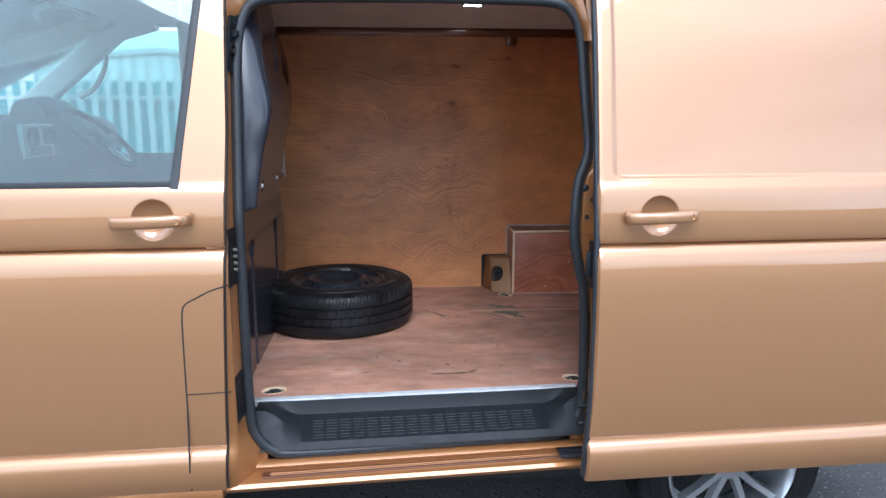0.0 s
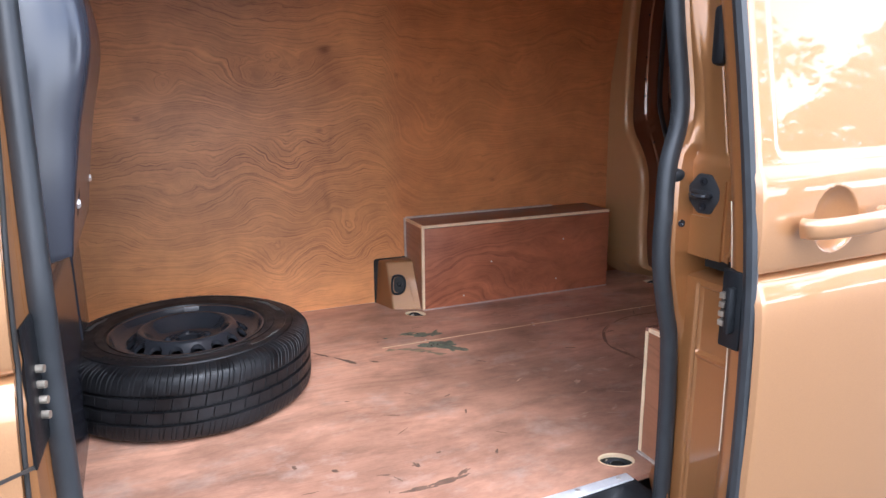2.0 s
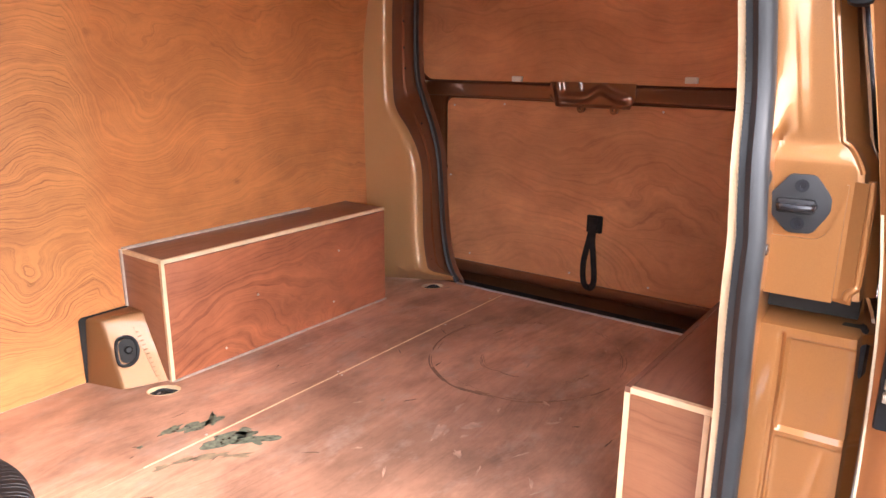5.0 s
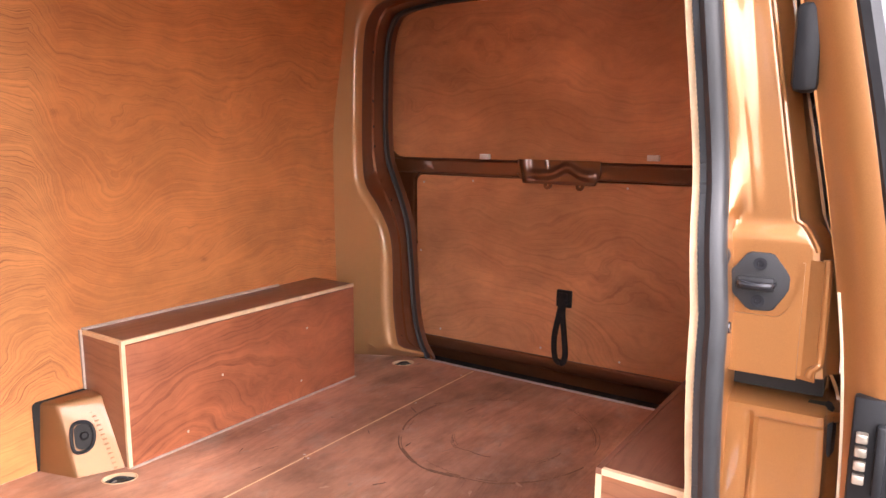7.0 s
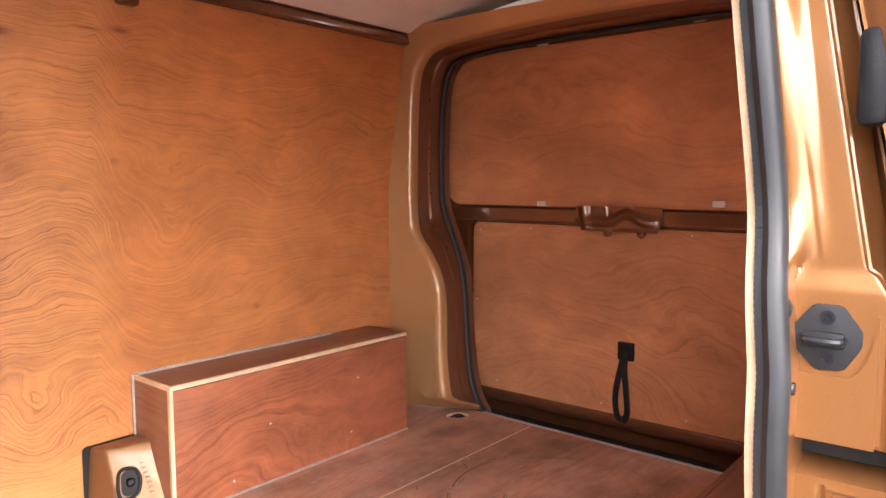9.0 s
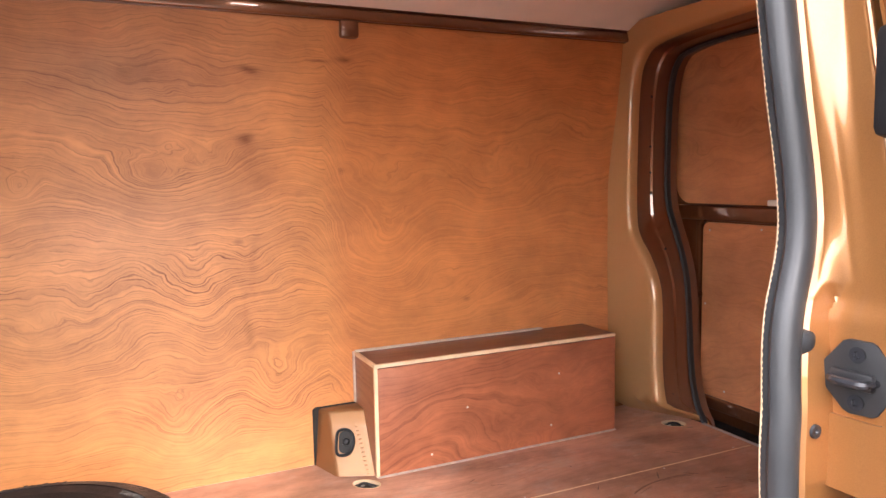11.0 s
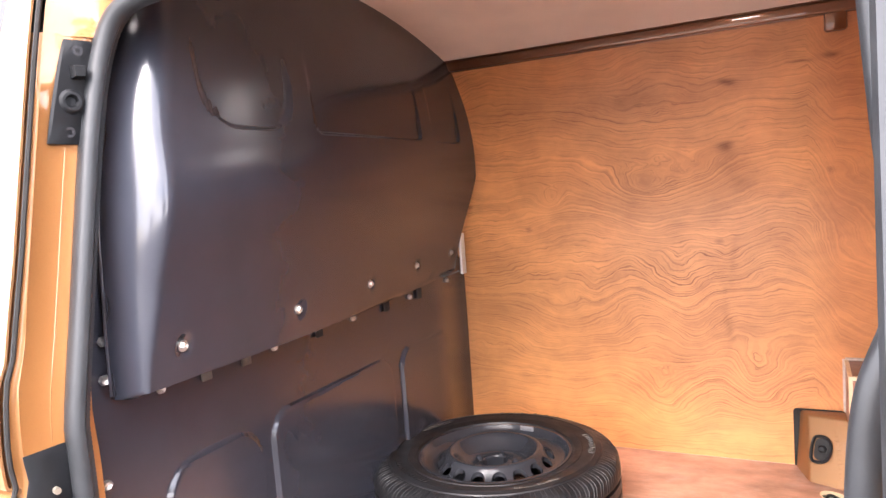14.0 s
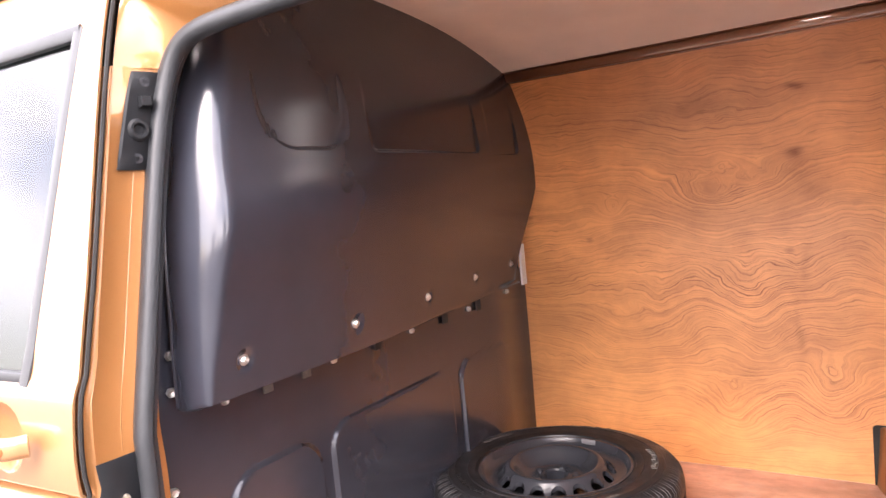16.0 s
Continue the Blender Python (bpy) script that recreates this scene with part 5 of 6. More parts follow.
# ---- floor marks ----
def mark(name, label, blobs, mat, z, seed):
    """A flat irregular stain lying on the floor."""
    random.seed(seed)
    bm = bmesh.new()
    for x, y, a, b, turn in blobs:
        ph = random.uniform(0, 9)
        c, s = math.cos(radians(turn)), math.sin(radians(turn))
        vs = []
        for i in range(28):
            t = 2 * math.pi * i / 28
            r = 0.72 + 0.65 * noise.noise(Vector((math.cos(t) * 1.6 + ph, math.sin(t) * 1.6, ph)))
            p, q = a * r * math.cos(t), b * r * math.sin(t)
            vs.append(bm.verts.new((x + p * c - q * s, y + p * s + q * c, z)))
        f = bm.faces.new(vs)
        ext = bmesh.ops.extrude_face_region(bm, geom=[f])
        for v in ext["geom"]:
            if isinstance(v, bmesh.types.BMVert):
                v.co.z += 0.0003
    return tagged(part(name, bm, mat), label, "stain", kind="stuff")


THIN_GREEN = material("rubbed_green_paint", (0.27, 0.21, 0.135), 0.6, 0, 0, 60.0, 0.4, 0.2, 200.0)
GREEN = material("dried_green_paint", (0.135, 0.160, 0.115), 0.6, 0, 0, 90.0, 0.8, 0.3, 200.0)
SMUDGE = material("dark_floor_scuff", (0.13, 0.075, 0.05), 0.6, 0, 0, 60.0, 0.4, 0.2, 200.0)
RUB = material("tyre_rub", (0.21, 0.115, 0.078), 0.6, 0, 0, 60.0, 0.4, 0.2, 200.0)
DUST = material("pale_dust_scuff", (0.45, 0.30, 0.23), 0.8, 0, 0, 40.0, 0.3, 0.2, 200.0)
mark("green_paint_stain", "dark green dried paint smears on the floor", [(1.025, 1.212, 0.060, 0.026, -10), (0.980, 1.238, 0.040, 0.013, 4), (1.072, 1.205, 0.036, 0.022, 30), (1.085, 1.225, 0.016, 0.006, 50), (1.035, 1.100, 0.066, 0.040, -35), (1.070, 1.050, 0.055, 0.024, -48), (1.085, 1.100, 0.026, 0.020, -20), (0.900, 1.226, 0.012, 0.006, 20)], GREEN, 0.0008, 3)
mark("green_paint_smear", "thin rubbed green paint on the floor", [(0.965, 1.080, 0.060, 0.016, -32), (0.925, 1.105, 0.036, 0.010, -20), (1.01, 1.03, 0.05, 0.010, -45), (0.88, 1.12, 0.02, 0.012, 0)], THIN_GREEN, 0.0005, 4)
mark("scuff_mark", "dark scuffs and dents in the plywood floor", [(0.735, 0.33, 0.07, 0.012, 5), (0.79, 0.35, 0.022, 0.009, 30), (0.67, 0.325, 0.05, 0.008, -4), (0.70, 0.42, 0.012, 0.012, 0), (0.77, 0.45, 0.008, 0.004, 10), (0.40, 0.36, 0.03, 0.004, 12), (0.30, 0.40, 0.02, 0.003, 10), (0.52, 0.47, 0.008, 0.012, 40), (0.44, 0.52, 0.006, 0.012, 20), (0.92, 0.62, 0.02, 0.003, 70), (0.665, 1.165, 0.050, 0.005, -52), (0.722, 1.090, 0.050, 0.008, -54), (0.80, 1.05, 0.02, 0.006, -40), (0.9, 0.4, 0.02, 0.004, 60)], SMUDGE, 0.0005, 8)
bm = bmesh.new()
rq = random.Random(17)
for rr, a0, a1, w in ((0.278, 1.2, 4.5, 0.0030), (0.252, 2.6, 3.3, 0.0018), (0.262, 4.5, 6.0, 0.0012), (0.245, 0.2, 1.0, 0.0012), (0.145, 2.2, 3.5, 0.0024), (0.19, 4.0, 4.6, 0.0012)):
    # each is a bundle of short broken strokes that stray from the circle
    for _ in range(max(4, int((a1 - a0) * 7))):
        t0, dr, ww = rq.uniform(a0, a1 - 0.1), rq.gauss(0, 0.005), w * rq.uniform(0.2, 0.75)
        ts = np.linspace(t0, min(a1, t0 + rq.uniform(0.15, 0.6)), 14)
        arc = [(1.86 + (rr + dr + 0.014 * noise.noise(Vector((t * 2, rr * 40, 0)))) * 1.09 * math.cos(t), 0.80 + (rr + dr) * math.sin(t), 0.0003) for t in ts]
        tube(arc, [(-ww, -0.0002), (ww, -0.0002), (ww * 0.6, 0.0003), (-ww * 0.6, 0.0003)], side=(0, 0, 1), bm=bm)
tagged(part("ring_scuff", bm, RUB), "dark curved scuff left by a tyre on the floor", "stain", kind="stuff")
mark("dust_scuff", "pale dusty rubbed patches on the floor", [(1.35, 0.75, 0.05, 0.012, 20), (1.42, 0.70, 0.035, 0.016, -30), (1.30, 0.66, 0.02, 0.010, 50), (1.47, 0.78, 0.03, 0.006, 10), (1.52, 1.36, 0.05, 0.010, 3), (1.9, 1.25, 0.03, 0.008, 8), (1.62, 0.62, 0.02, 0.006, 70)], DUST, 0.0005, 12)

rs = random.Random(31)
blobs = [(rs.uniform(1.15, 2.25), rs.uniform(0.35, 1.38), rs.uniform(0.008, 0.03), rs.uniform(0.002, 0.006), rs.uniform(-40, 40)) for _ in range(46)]
mark("dust_specks", "small pale dust rubs scattered over the floor", blobs, DUST, 0.0004, 14)
blobs = [(rs.uniform(0.3, 2.2), rs.uniform(0.3, 1.4), rs.uniform(0.006, 0.03), rs.uniform(0.0012, 0.003), rs.uniform(-70, 70)) for _ in range(34)]
mark("scratch_marks", "thin dark scratches scattered over the floor", blobs, SMUDGE, 0.0005, 15)

# ---- tailgate fittings ----
hook = part("strap_hook", box(2.385, 2.400, 0.838, 0.893, 0.250, 0.310, 0.004), PLASTIC, tailgate, "black plastic strap anchor")
part("hook_lip", box(2.380, 2.388, 0.850, 0.885, 0.258, 0.302, 0.003), WEB, hook)
lp = [(2.382, 0.862, 0.280), (2.370, 0.860, 0.23), (2.362, 0.848, 0.16), (2.360, 0.841, 0.09), (2.364, 0.855, 0.060), (2.370, 0.882, 0.072), (2.374, 0.890, 0.14), (2.380, 0.876, 0.23), (2.386, 0.868, 0.280)]
part("strap", tube(smooth_line(lp, 6), [(-0.002, -0.011), (0.002, -0.011), (0.002, 0.011), (-0.002, 0.011)], side=(0.25, 1, 0)), WEB, tailgate, "black webbing pull strap")
for y, z in ((1.178, 0.757), (0.575, 0.766)):
    part("clip", box(2.362, 2.378, y - 0.019, y + 0.019, z - 0.009, z + 0.010, 0.003), WHITE_CLIP, tailgate, "white plastic clip")
for y, z in ((1.16, 1.292), (0.636, 1.298)):
    part("clip", box(2.318, 2.338, y - 0.018, y + 0.018, z - 0.009, z + 0.009, 0.003), WHITE_CLIP, tailgate, "white plastic clip")
# pressed latch bracket on the cross bar
lb_h = curve_of([(0.0, 0.048), (0.04, 0.062), (0.10, 0.076), (0.16, 0.080), (0.90, 0.080), (0.96, 0.074), (1.0, 0.055)])


def bracket(a, b):
    mid = 0.62 - 0.34 * math.exp(-((a - 0.62) / 0.13) ** 2)
    x = 2.370 - 0.013 * math.exp(-((b - mid) / 0.17) ** 2) * ease(a, 0.08, 0.22) * (1 - ease(a, 0.86, 0.98))
    x -= 0.014 * math.exp(-((a - 0.10 - 0.05 * b) / 0.055) ** 2)
    x -= 0.006 * ease(b, 0.86, 1.0) + 0.004 * math.exp(-((a - 0.36 - 0.06 * b) / 0.012) ** 2) * (1 - ease(b, 0.3, 0.45))
    return (x, 1.045 - 0.30 * a, 0.752 - lb_h(a) * b)


lb = part("latch_bracket", surf(bracket, np.linspace(0, 1, 90).tolist(), np.linspace(0, 1, 28).tolist(), 0.003), BROWN_SHADED, tailgate, "pressed brown metal latch bracket")
for y in (0.928, 0.812):
    part("latch_lug", lathe([(0.014, -0.004), (0.014, 0.004), (0.005, 0.004), (0.005, -0.004)], 20, Matrix.Translation((2.366, y, 0.668)) @ Matrix.Rotation(radians(90), 4, "Y")), BROWN_SHADED, lb)
for a, b in ((0.44, 0.22), (0.88, 0.22), (0.61, 0.78)):
    c = bracket(a, b)
    part("hole", lathe([(0.0045, 0.0), (0.0045, 0.0012), (0.0005, 0.0012)], 12, Matrix.Translation((c[0] - 0.0005, c[1], c[2])) @ Matrix.Rotation(radians(-90), 4, "Y"), False), DARK, lb)
screws("screw", [(2.392, y, z) for y, z in ((1.46, 0.655), (1.24, 0.668), (0.66, 0.668), (0.95, 0.09), (1.38, 0.09), (0.66, 0.092), (1.475, 0.39))], (-1, 0, 0), STEEL, tailgate, 0.004)
screws("rivet", [(2.19, y, z) for y, z in ((1.538, 1.12), (1.541, 0.95), (1.540, 0.86), (1.535, 0.79), (1.46, 0.60), (1.415, 0.10))], (0, -1, 0), DARK, d_pillar, 0.005, 0.001)
vent = thing("roof_vent", (2.2, 1.40, 1.34), "small black plastic grille at the rear roof corner", "vent")
part("grille", box(2.17, 2.215, 1.365, 1.455, 1.325, 1.345, 0.004), PLASTIC, vent)
trim_r = thing("rear_edge_strip", (2.277, 0.9, 0), "worn metal edging strip at the rear of the floor", "trim", kind="structure")
part("angle", prism([(2.270, 1.36), (2.272, 0.75), (2.270, 0.15), (2.283, 0.15), (2.285, 0.75), (2.283, 1.36)], lambda a, b, d: (a, b, d), 0.0003, 0.0028, 0.0008), GALV, trim_r)
screws("screw", [(2.2775, y, 0.0028) for y in (1.28, 1.05, 0.82, 0.6)], (0, 0, 1), STEEL, trim_r, 0.005, 0.002)
lamp = thing("ceiling_lamp", (0.885, 1.25, 1.38), "small oblong white led lamp set in the ceiling", "lamp")
LED = bpy.data.materials.new("led_glow")
LED.use_nodes = True
LED.node_tree.nodes["Principled BSDF"].inputs["Emission Color"].default_value = (1, 0.97, 0.92, 1)
LED.node_tree.nodes["Principled BSDF"].inputs["Emission Strength"].default_value = 6.0
LZ = ceil_z(1.25)
part("housing", box(0.835, 0.935, 1.225, 1.275, LZ - 0.010, LZ, 0.004), PLASTIC, lamp)
part("lens", box(0.845, 0.925, 1.235, 1.265, LZ - 0.013, LZ - 0.009, 0.002), LED, lamp, "glowing white lens")

# ---- doorway hardware ----
def on_b(t, z, d):
    """A place on the sloping face of the front door pillar."""
    p, q = Vector(b_pillar(3, z)), Vector(b_pillar(4, z))
    w = (q - p).normalized()
    return p + (q - p) * t + Vector((w.y, -w.x, 0)) * d


def plate_on_b(name, label, z0, z1, low, high, mat):
    """A plate on the pillar; low and high are its edges across the face at the bottom and at the top."""
    def place(k, z):
        f = (z - z0) / (z1 - z0)
        a, b = low[0] + (high[0] - low[0]) * f, low[1] + (high[1] - low[1]) * f
        return on_b(a + (b - a) * k, z, 0.004 + 0.002 * (0 < k < 1 and z0 < z < z1))
    bm = surf(place, [0, 0.05, 0.5, 0.95, 1], spread((z0, z0 + 0.008, 0.008), (z0 + 0.008, z1 - 0.008, 0.03), (z1 - 0.008, z1, 0.008)), 0.005)
    return part(name, bm, mat, van, label, NEAR)


hp = plate_on_b("guide_plate", "black door guide plate on the pillar", 1.035, 1.190, (0.18, 1.05), (0.36, 0.98), PLASTIC)
part("guide_block", lathe([(0.014, 0.0), (0.013, 0.018), (0.010, 0.022), (0.001, 0.022)], 4, Matrix.Translation(on_b(0.68, 1.142, 0.005)) @ Matrix.Rotation(radians(90), 4, "X") @ Matrix.Rotation(radians(70), 4, "Y") @ Matrix.Rotation(radians(45), 4, "Z"), False), PLASTIC, hp, xf=NEAR)
part("roller", lathe([(0.019, 0.0), (0.018, 0.010), (0.014, 0.013), (0.010, 0.013), (0.007, 0.006), (0.001, 0.006)], 24, Matrix.Translation(on_b(0.62, 1.098, 0.005)) @ Matrix.Rotation(radians(90), 4, "X") @ Matrix.Rotation(radians(70), 4, "Y"), False), PLASTIC, hp, xf=NEAR)
for z in (1.174, 1.052):
    part("screw_head", lathe([(0.0085, 0.0), (0.008, 0.004), (0.004, 0.004), (0.003, 0.001), (0.001, 0.001)], 14, Matrix.Translation(on_b(0.64, z, 0.008)) @ Matrix.Rotation(radians(90), 4, "X") @ Matrix.Rotation(radians(70), 4, "Y"), False), RIM_BLACK, hp, xf=NEAR)
cp = plate_on_b("contact_plate", "black contact plate on the pillar", 0.43, 0.595, (-0.05, 1.0), (-0.05, 1.0), PLASTIC)
for i in range(4):
    part("contact", lathe([(0.005, 0), (0.005, 0.010), (0.001, 0.010)], 10, Matrix.Translation(on_b(0.55, 0.475 + 0.019 * i, 0.006)) @ Matrix.Rotation(radians(90), 4, "X") @ Matrix.Rotation(radians(70), 4, "Y"), False), BRASS, cp, xf=NEAR)
plate_on_b("lower_plate", "black lower catch plate on the pillar", 0.02, 0.165, (0.0, 1.0), (0.0, 1.0), PLASTIC)

# striker plate on the rear pillar
kx = 1.128
hexo = [(0.038, 0.001), (0.036, 0.006), (0.014, 0.0345), (0.009, 0.0365), (-0.012, 0.0365), (-0.017, 0.0345), (-0.0365, 0.0105), (-0.038, 0.006), (-0.038, -0.004), (-0.0365, -0.009), (-0.020, -0.034), (-0.015, -0.0365), (0.006, -0.037), (0.012, -0.034), (0.032, -0.012)]
sv = seal_v(1.1, 0.66) - 0.041
st = part("striker_plate", prism(hexo, lambda a, b, d: (kx + 0.14 * -(a) - d, sv + a, 0.658 + b), 0.0, 0.007, 0.002), PLATE, van, "black striker plate with a steel loop", NEAR)
part("striker_loop", tube(smooth_line([(kx - 0.004, sv + 0.020, 0.656), (kx - 0.017, sv + 0.019, 0.656), (kx - 0.022, sv + 0.010, 0.656), (kx - 0.022, sv - 0.010, 0.656), (kx - 0.017, sv - 0.017, 0.656), (kx - 0.002, sv - 0.018, 0.656)], 5), circle(0.0042, 8), side=(0, 0, 1)), RIM_BLACK, st, xf=NEAR)
part("loop_pad", box(kx - 0.014, kx - 0.005, sv - 0.020, sv + 0.024, 0.647, 0.665, 0.004), PLATE, st, xf=NEAR)
for z in (0.681, 0.634):
    part("screw_head", lathe([(0.007, 0.0), (0.008, 0.004), (0.004, 0.004), (0.003, 0.001), (0.0005, 0.001)], 12, Matrix.Translation((kx - 0.006, sv - 0.002, z)) @ Matrix.Rotation(radians(-90), 4, "Y"), False), RIM_BLACK, st, xf=NEAR)
part("rubber_stop", lathe([(0.013, 0.0), (0.012, 0.010), (0.006, 0.014), (0.001, 0.014)], 16, Matrix.Translation((1.096, seal_v(1.1, 0.69) + 0.000, 0.69)) @ Matrix.Rotation(radians(100), 4, "X"), False), RUBBER, van, xf=NEAR)

# fittings on the sliding door's front edge
ce = part("contact_block", box(1.062, 1.082, s_in(0.48) + 0.022, s_in(0.48) + 0.066, 0.415, 0.552, 0.004), PLASTIC, sliding, "black contact block on the door edge", NEAR)
for i in range(4):
    part("contact", box(1.052, 1.064, s_in(0.48) + 0.049, s_in(0.48) + 0.061, 0.454 + 0.016 * i, 0.465 + 0.016 * i, 0.002), BRASS, ce, xf=NEAR)
part("contact_guard", box(1.046, 1.064, s_in(0.48) + 0.032, s_in(0.48) + 0.042, 0.446, 0.526, 0.003), PLASTIC, ce, xf=NEAR)
part("door_catch", box(1.150, 1.190, -0.108, -0.064, 0.432, 0.503, 0.012), PLATE, sliding, "black plastic door catch", NEAR)
part("door_buffer", box(1.090, 1.120, s_in(0.94) + 0.060, s_in(0.94) + 0.090, 0.885, 0.985, 0.010), PLASTIC, sliding, "black rubber door buffer", NEAR)
part("edge_line", tube([(1.098, s_in(z) + 0.0745, z) for z in spread((0.2, 0.66, 0.05))], circle(0.0025, 6)), material("cream_foam_strip", (0.7, 0.6, 0.42), 0.8), sliding, "cream foam strip", NEAR)
for z in (0.055, 0.0):
    part("guide_pin", lathe([(0.006, 0), (0.006, 0.03), (0.001, 0.03)], 10, Matrix.Translation((1.066, s_in(0) + 0.03, z)) @ Matrix.Rotation(radians(-90), 4, "Y"), False), PLASTIC, sliding, xf=NEAR)
part("roller_arm", box(1.02, 1.12, -0.06, 0.02, -0.168, -0.155, 0.004), RIM_BLACK, sliding, "dark metal roller arm", NEAR)


# panel joints of the front door and the filler flap
def joint(pts, w=0.0022):
    return tube([(u, P(z) - 0.0002, z) for u, z in pts], [(-w, -0.0012), (w, -0.0012), (w, 0.002), (-w, 0.002)])


GAP = material("panel_gap_shadow", (0.02, 0.014, 0.01), 0.8)
part("panel_gap", joint(smooth_line([(0.03, 0.447), (-0.02, 0.432), (-0.06, 0.412)], 4) + smooth_line([(-0.06, 0.412), (-0.088, 0.396), (-0.098, 0.37), (-0.100, 0.30)], 5)[1:] + [(-0.102, 0.1), (-0.106, -0.1), (-0.108, -0.17)]), GAP, front_door, xf=NEAR)
part("panel_gap", joint([(-0.103, 0.131), (-0.05, 0.132), (0.022, 0.134)], 0.0016), GAP, front_door, xf=NEAR)

# ---- cab ----
cab = thing("cab_interior", (-0.9, 0.85, 0.3), "grey cab interior with dashboard and steering wheel", "cab interior")
dash = [(-1.75, 0.885), (-1.30, 0.91), (-1.0, 0.915), (-0.90, 0.90), (-0.85, 0.86), (-0.83, 0.78), (-0.86, 0.66), (-0.93, 0.5), (-1.0, 0.3), (-1.75, 0.3)]
part("dashboard", prism(dash, lambda a, b, d: (a, d, b), 0.02, 1.62, 0.01), DASH, cab)
part("instrument_hood", lathe([(0.07, -0.16), (0.085, 0.0), (0.07, 0.16), (0.02, 0.17)], 24, Matrix.Translation((-1.0, 1.2, 0.91)) @ Matrix.Rotation(radians(90), 4, "X"), False), DASH, cab)
rp = part("radio_panel", box(-0.845, -0.82, 0.62, 0.86, 0.755, 0.88, 0.01), GREY_TRIM, cab, "grey centre panel with round vents")
for y in (0.68, 0.80):
    part("air_vent", lathe([(0.035, 0), (0.035, 0.012), (0.025, 0.012), (0.02, 0.004), (0.001, 0.004)], 20, Matrix.Translation((-0.82, y, 0.835)) @ Matrix.Rotation(radians(90), 4, "Y"), False), DASH, rp)
part("radio", box(-0.822, -0.812, 0.66, 0.82, 0.765, 0.795, 0.004), PLASTIC, rp)
wm = Matrix.Translation((-0.775, 1.2, 0.818)) @ Matrix.Rotation(radians(42), 4, "Y")
ringp = [wm @ Vector((0.18 * math.cos(t), 0.18 * math.sin(t), 0)) for t in np.linspace(0, 2 * math.pi, 40, endpoint=False)]
sw = part("steering_wheel", tube(ringp, circle(0.014, 10), True, side=(0.67, 0, 0.74)), DASH, cab, "dark grey three-spoke steering wheel")
part("wheel_hub", lathe([(0.07, -0.04), (0.065, 0.0), (0.04, 0.015), (0.001, 0.018)], 24, wm, False), DASH, sw)
for a in (90, -90, 0):
    d = Vector((math.cos(radians(a)), math.sin(radians(a)), 0))
    part("wheel_spoke", tube([wm @ (d * 0.05 + Vector((0, 0, -0.01))), wm @ (d * 0.175)], circle(0.02, 8, 0.008), side=(0.67, 0, 0.74)), ALU if a == 0 else DASH, sw)
part("column_stalk", tube([wm @ Vector((0.03, 0.03, -0.05)), wm @ Vector((0.05, 0.2, -0.05))], circle(0.008, 8)), PLASTIC, cab)
part("far_windscreen_pillar", tube([(-1.30, 1.58, 0.90), (-1.05, 1.56, 1.10), (-0.78, 1.52, 1.31), (-0.60, 1.50, 1.36)], rounded(-0.055, 0.055, -0.03, 0.03, 0.02), side=(0, 1, 0)), GREY_TRIM, cab, "pale grey windscreen pillar trim")
part("grab_handle", tube(smooth_line([(-0.98, 1.55, 1.02), (-0.955, 1.50, 1.0), (-0.88, 1.48, 1.05), (-0.835, 1.48, 1.13), (-0.84, 1.53, 1.19)], 6), circle(0.012, 8), side=(0, 1, 0)), GREY_TRIM, cab, "pale grey grab handle")
part("far_door_card", box(-1.75, -0.13, 1.60, 1.68, -0.2, 0.725, 0.02), DASH, cab)
part("far_window_rail", box(-0.75, -0.13, 1.50, 1.56, 1.33, 1.42, 0.02), GREY_TRIM, cab)
part("headlining", surf(lambda u, y: (u, y, 1.375 - 0.05 * ((y - 0.85) / 0.8) ** 2), spread((-0.85, -0.13, 0.12)), spread((0.10, 1.58, 0.15)), 0.004), GREY_TRIM, cab, "pale grey roof lining")
part("cab_floor", box(-1.75, -0.13, 0.0, 1.66, -0.3, -0.2), DASH, cab)
part("far_pane", surf(lambda u, z: (u, 1.645 - 0.2 * max(0, z - 0.75), z), [-1.2, -0.7, -0.13], spread((0.72, 1.31, 0.1)), 0.004), GLASS, cab, "tinted far window glass").visible_shadow = False
part("windscreen", surf(lambda a, y: (-1.62 + 0.86 * a, y, 0.92 + 0.42 * a), [0, 0.5, 1.0], spread((0.1, 1.6, 0.3)), 0.005), GLASS, cab, "windscreen glass").visible_shadow = False

# ---- yard behind ----
fence = thing("palisade_fence", (-6, 9, -0.6), "galvanised palisade fence with teal sheeting behind the pales", "fence")
for i in range(150):
    x = -24 + 0.2 * i
    if i == 0:
        pale = prism([(-0.045, 0.0), (0.045, 0.0), (0.045, 2.32), (0.0, 2.42), (-0.045, 2.32)], lambda a, b, d: (-24 + a, 9.0 + d + 0.25 * abs(a), -0.6 + b), 0.0, 0.003)
        first = part("pale", pale, GALV, fence)
    else:
        o = new("pale", first.data)
        o.parent, o.location = fence, (0.2 * i, 0, 0)
for z in (-0.1, 1.15):
    part("rail", box(-24.2, 6.2, 9.02, 9.07, z, z + 0.05), GALV, fence)
bm = surf(lambda u, z: (u, 9.16 + 0.03 * math.sin(u * 24), z), spread((-24, 6, 0.065)), [-0.6, 1.42], 0.002)
part("teal_sheet", bm, TEAL, fence, "teal corrugated steel sheeting")
shed = thing("industrial_building", (-12, 24, -0.6), "white clad industrial building with a shallow pitched roof", "building")
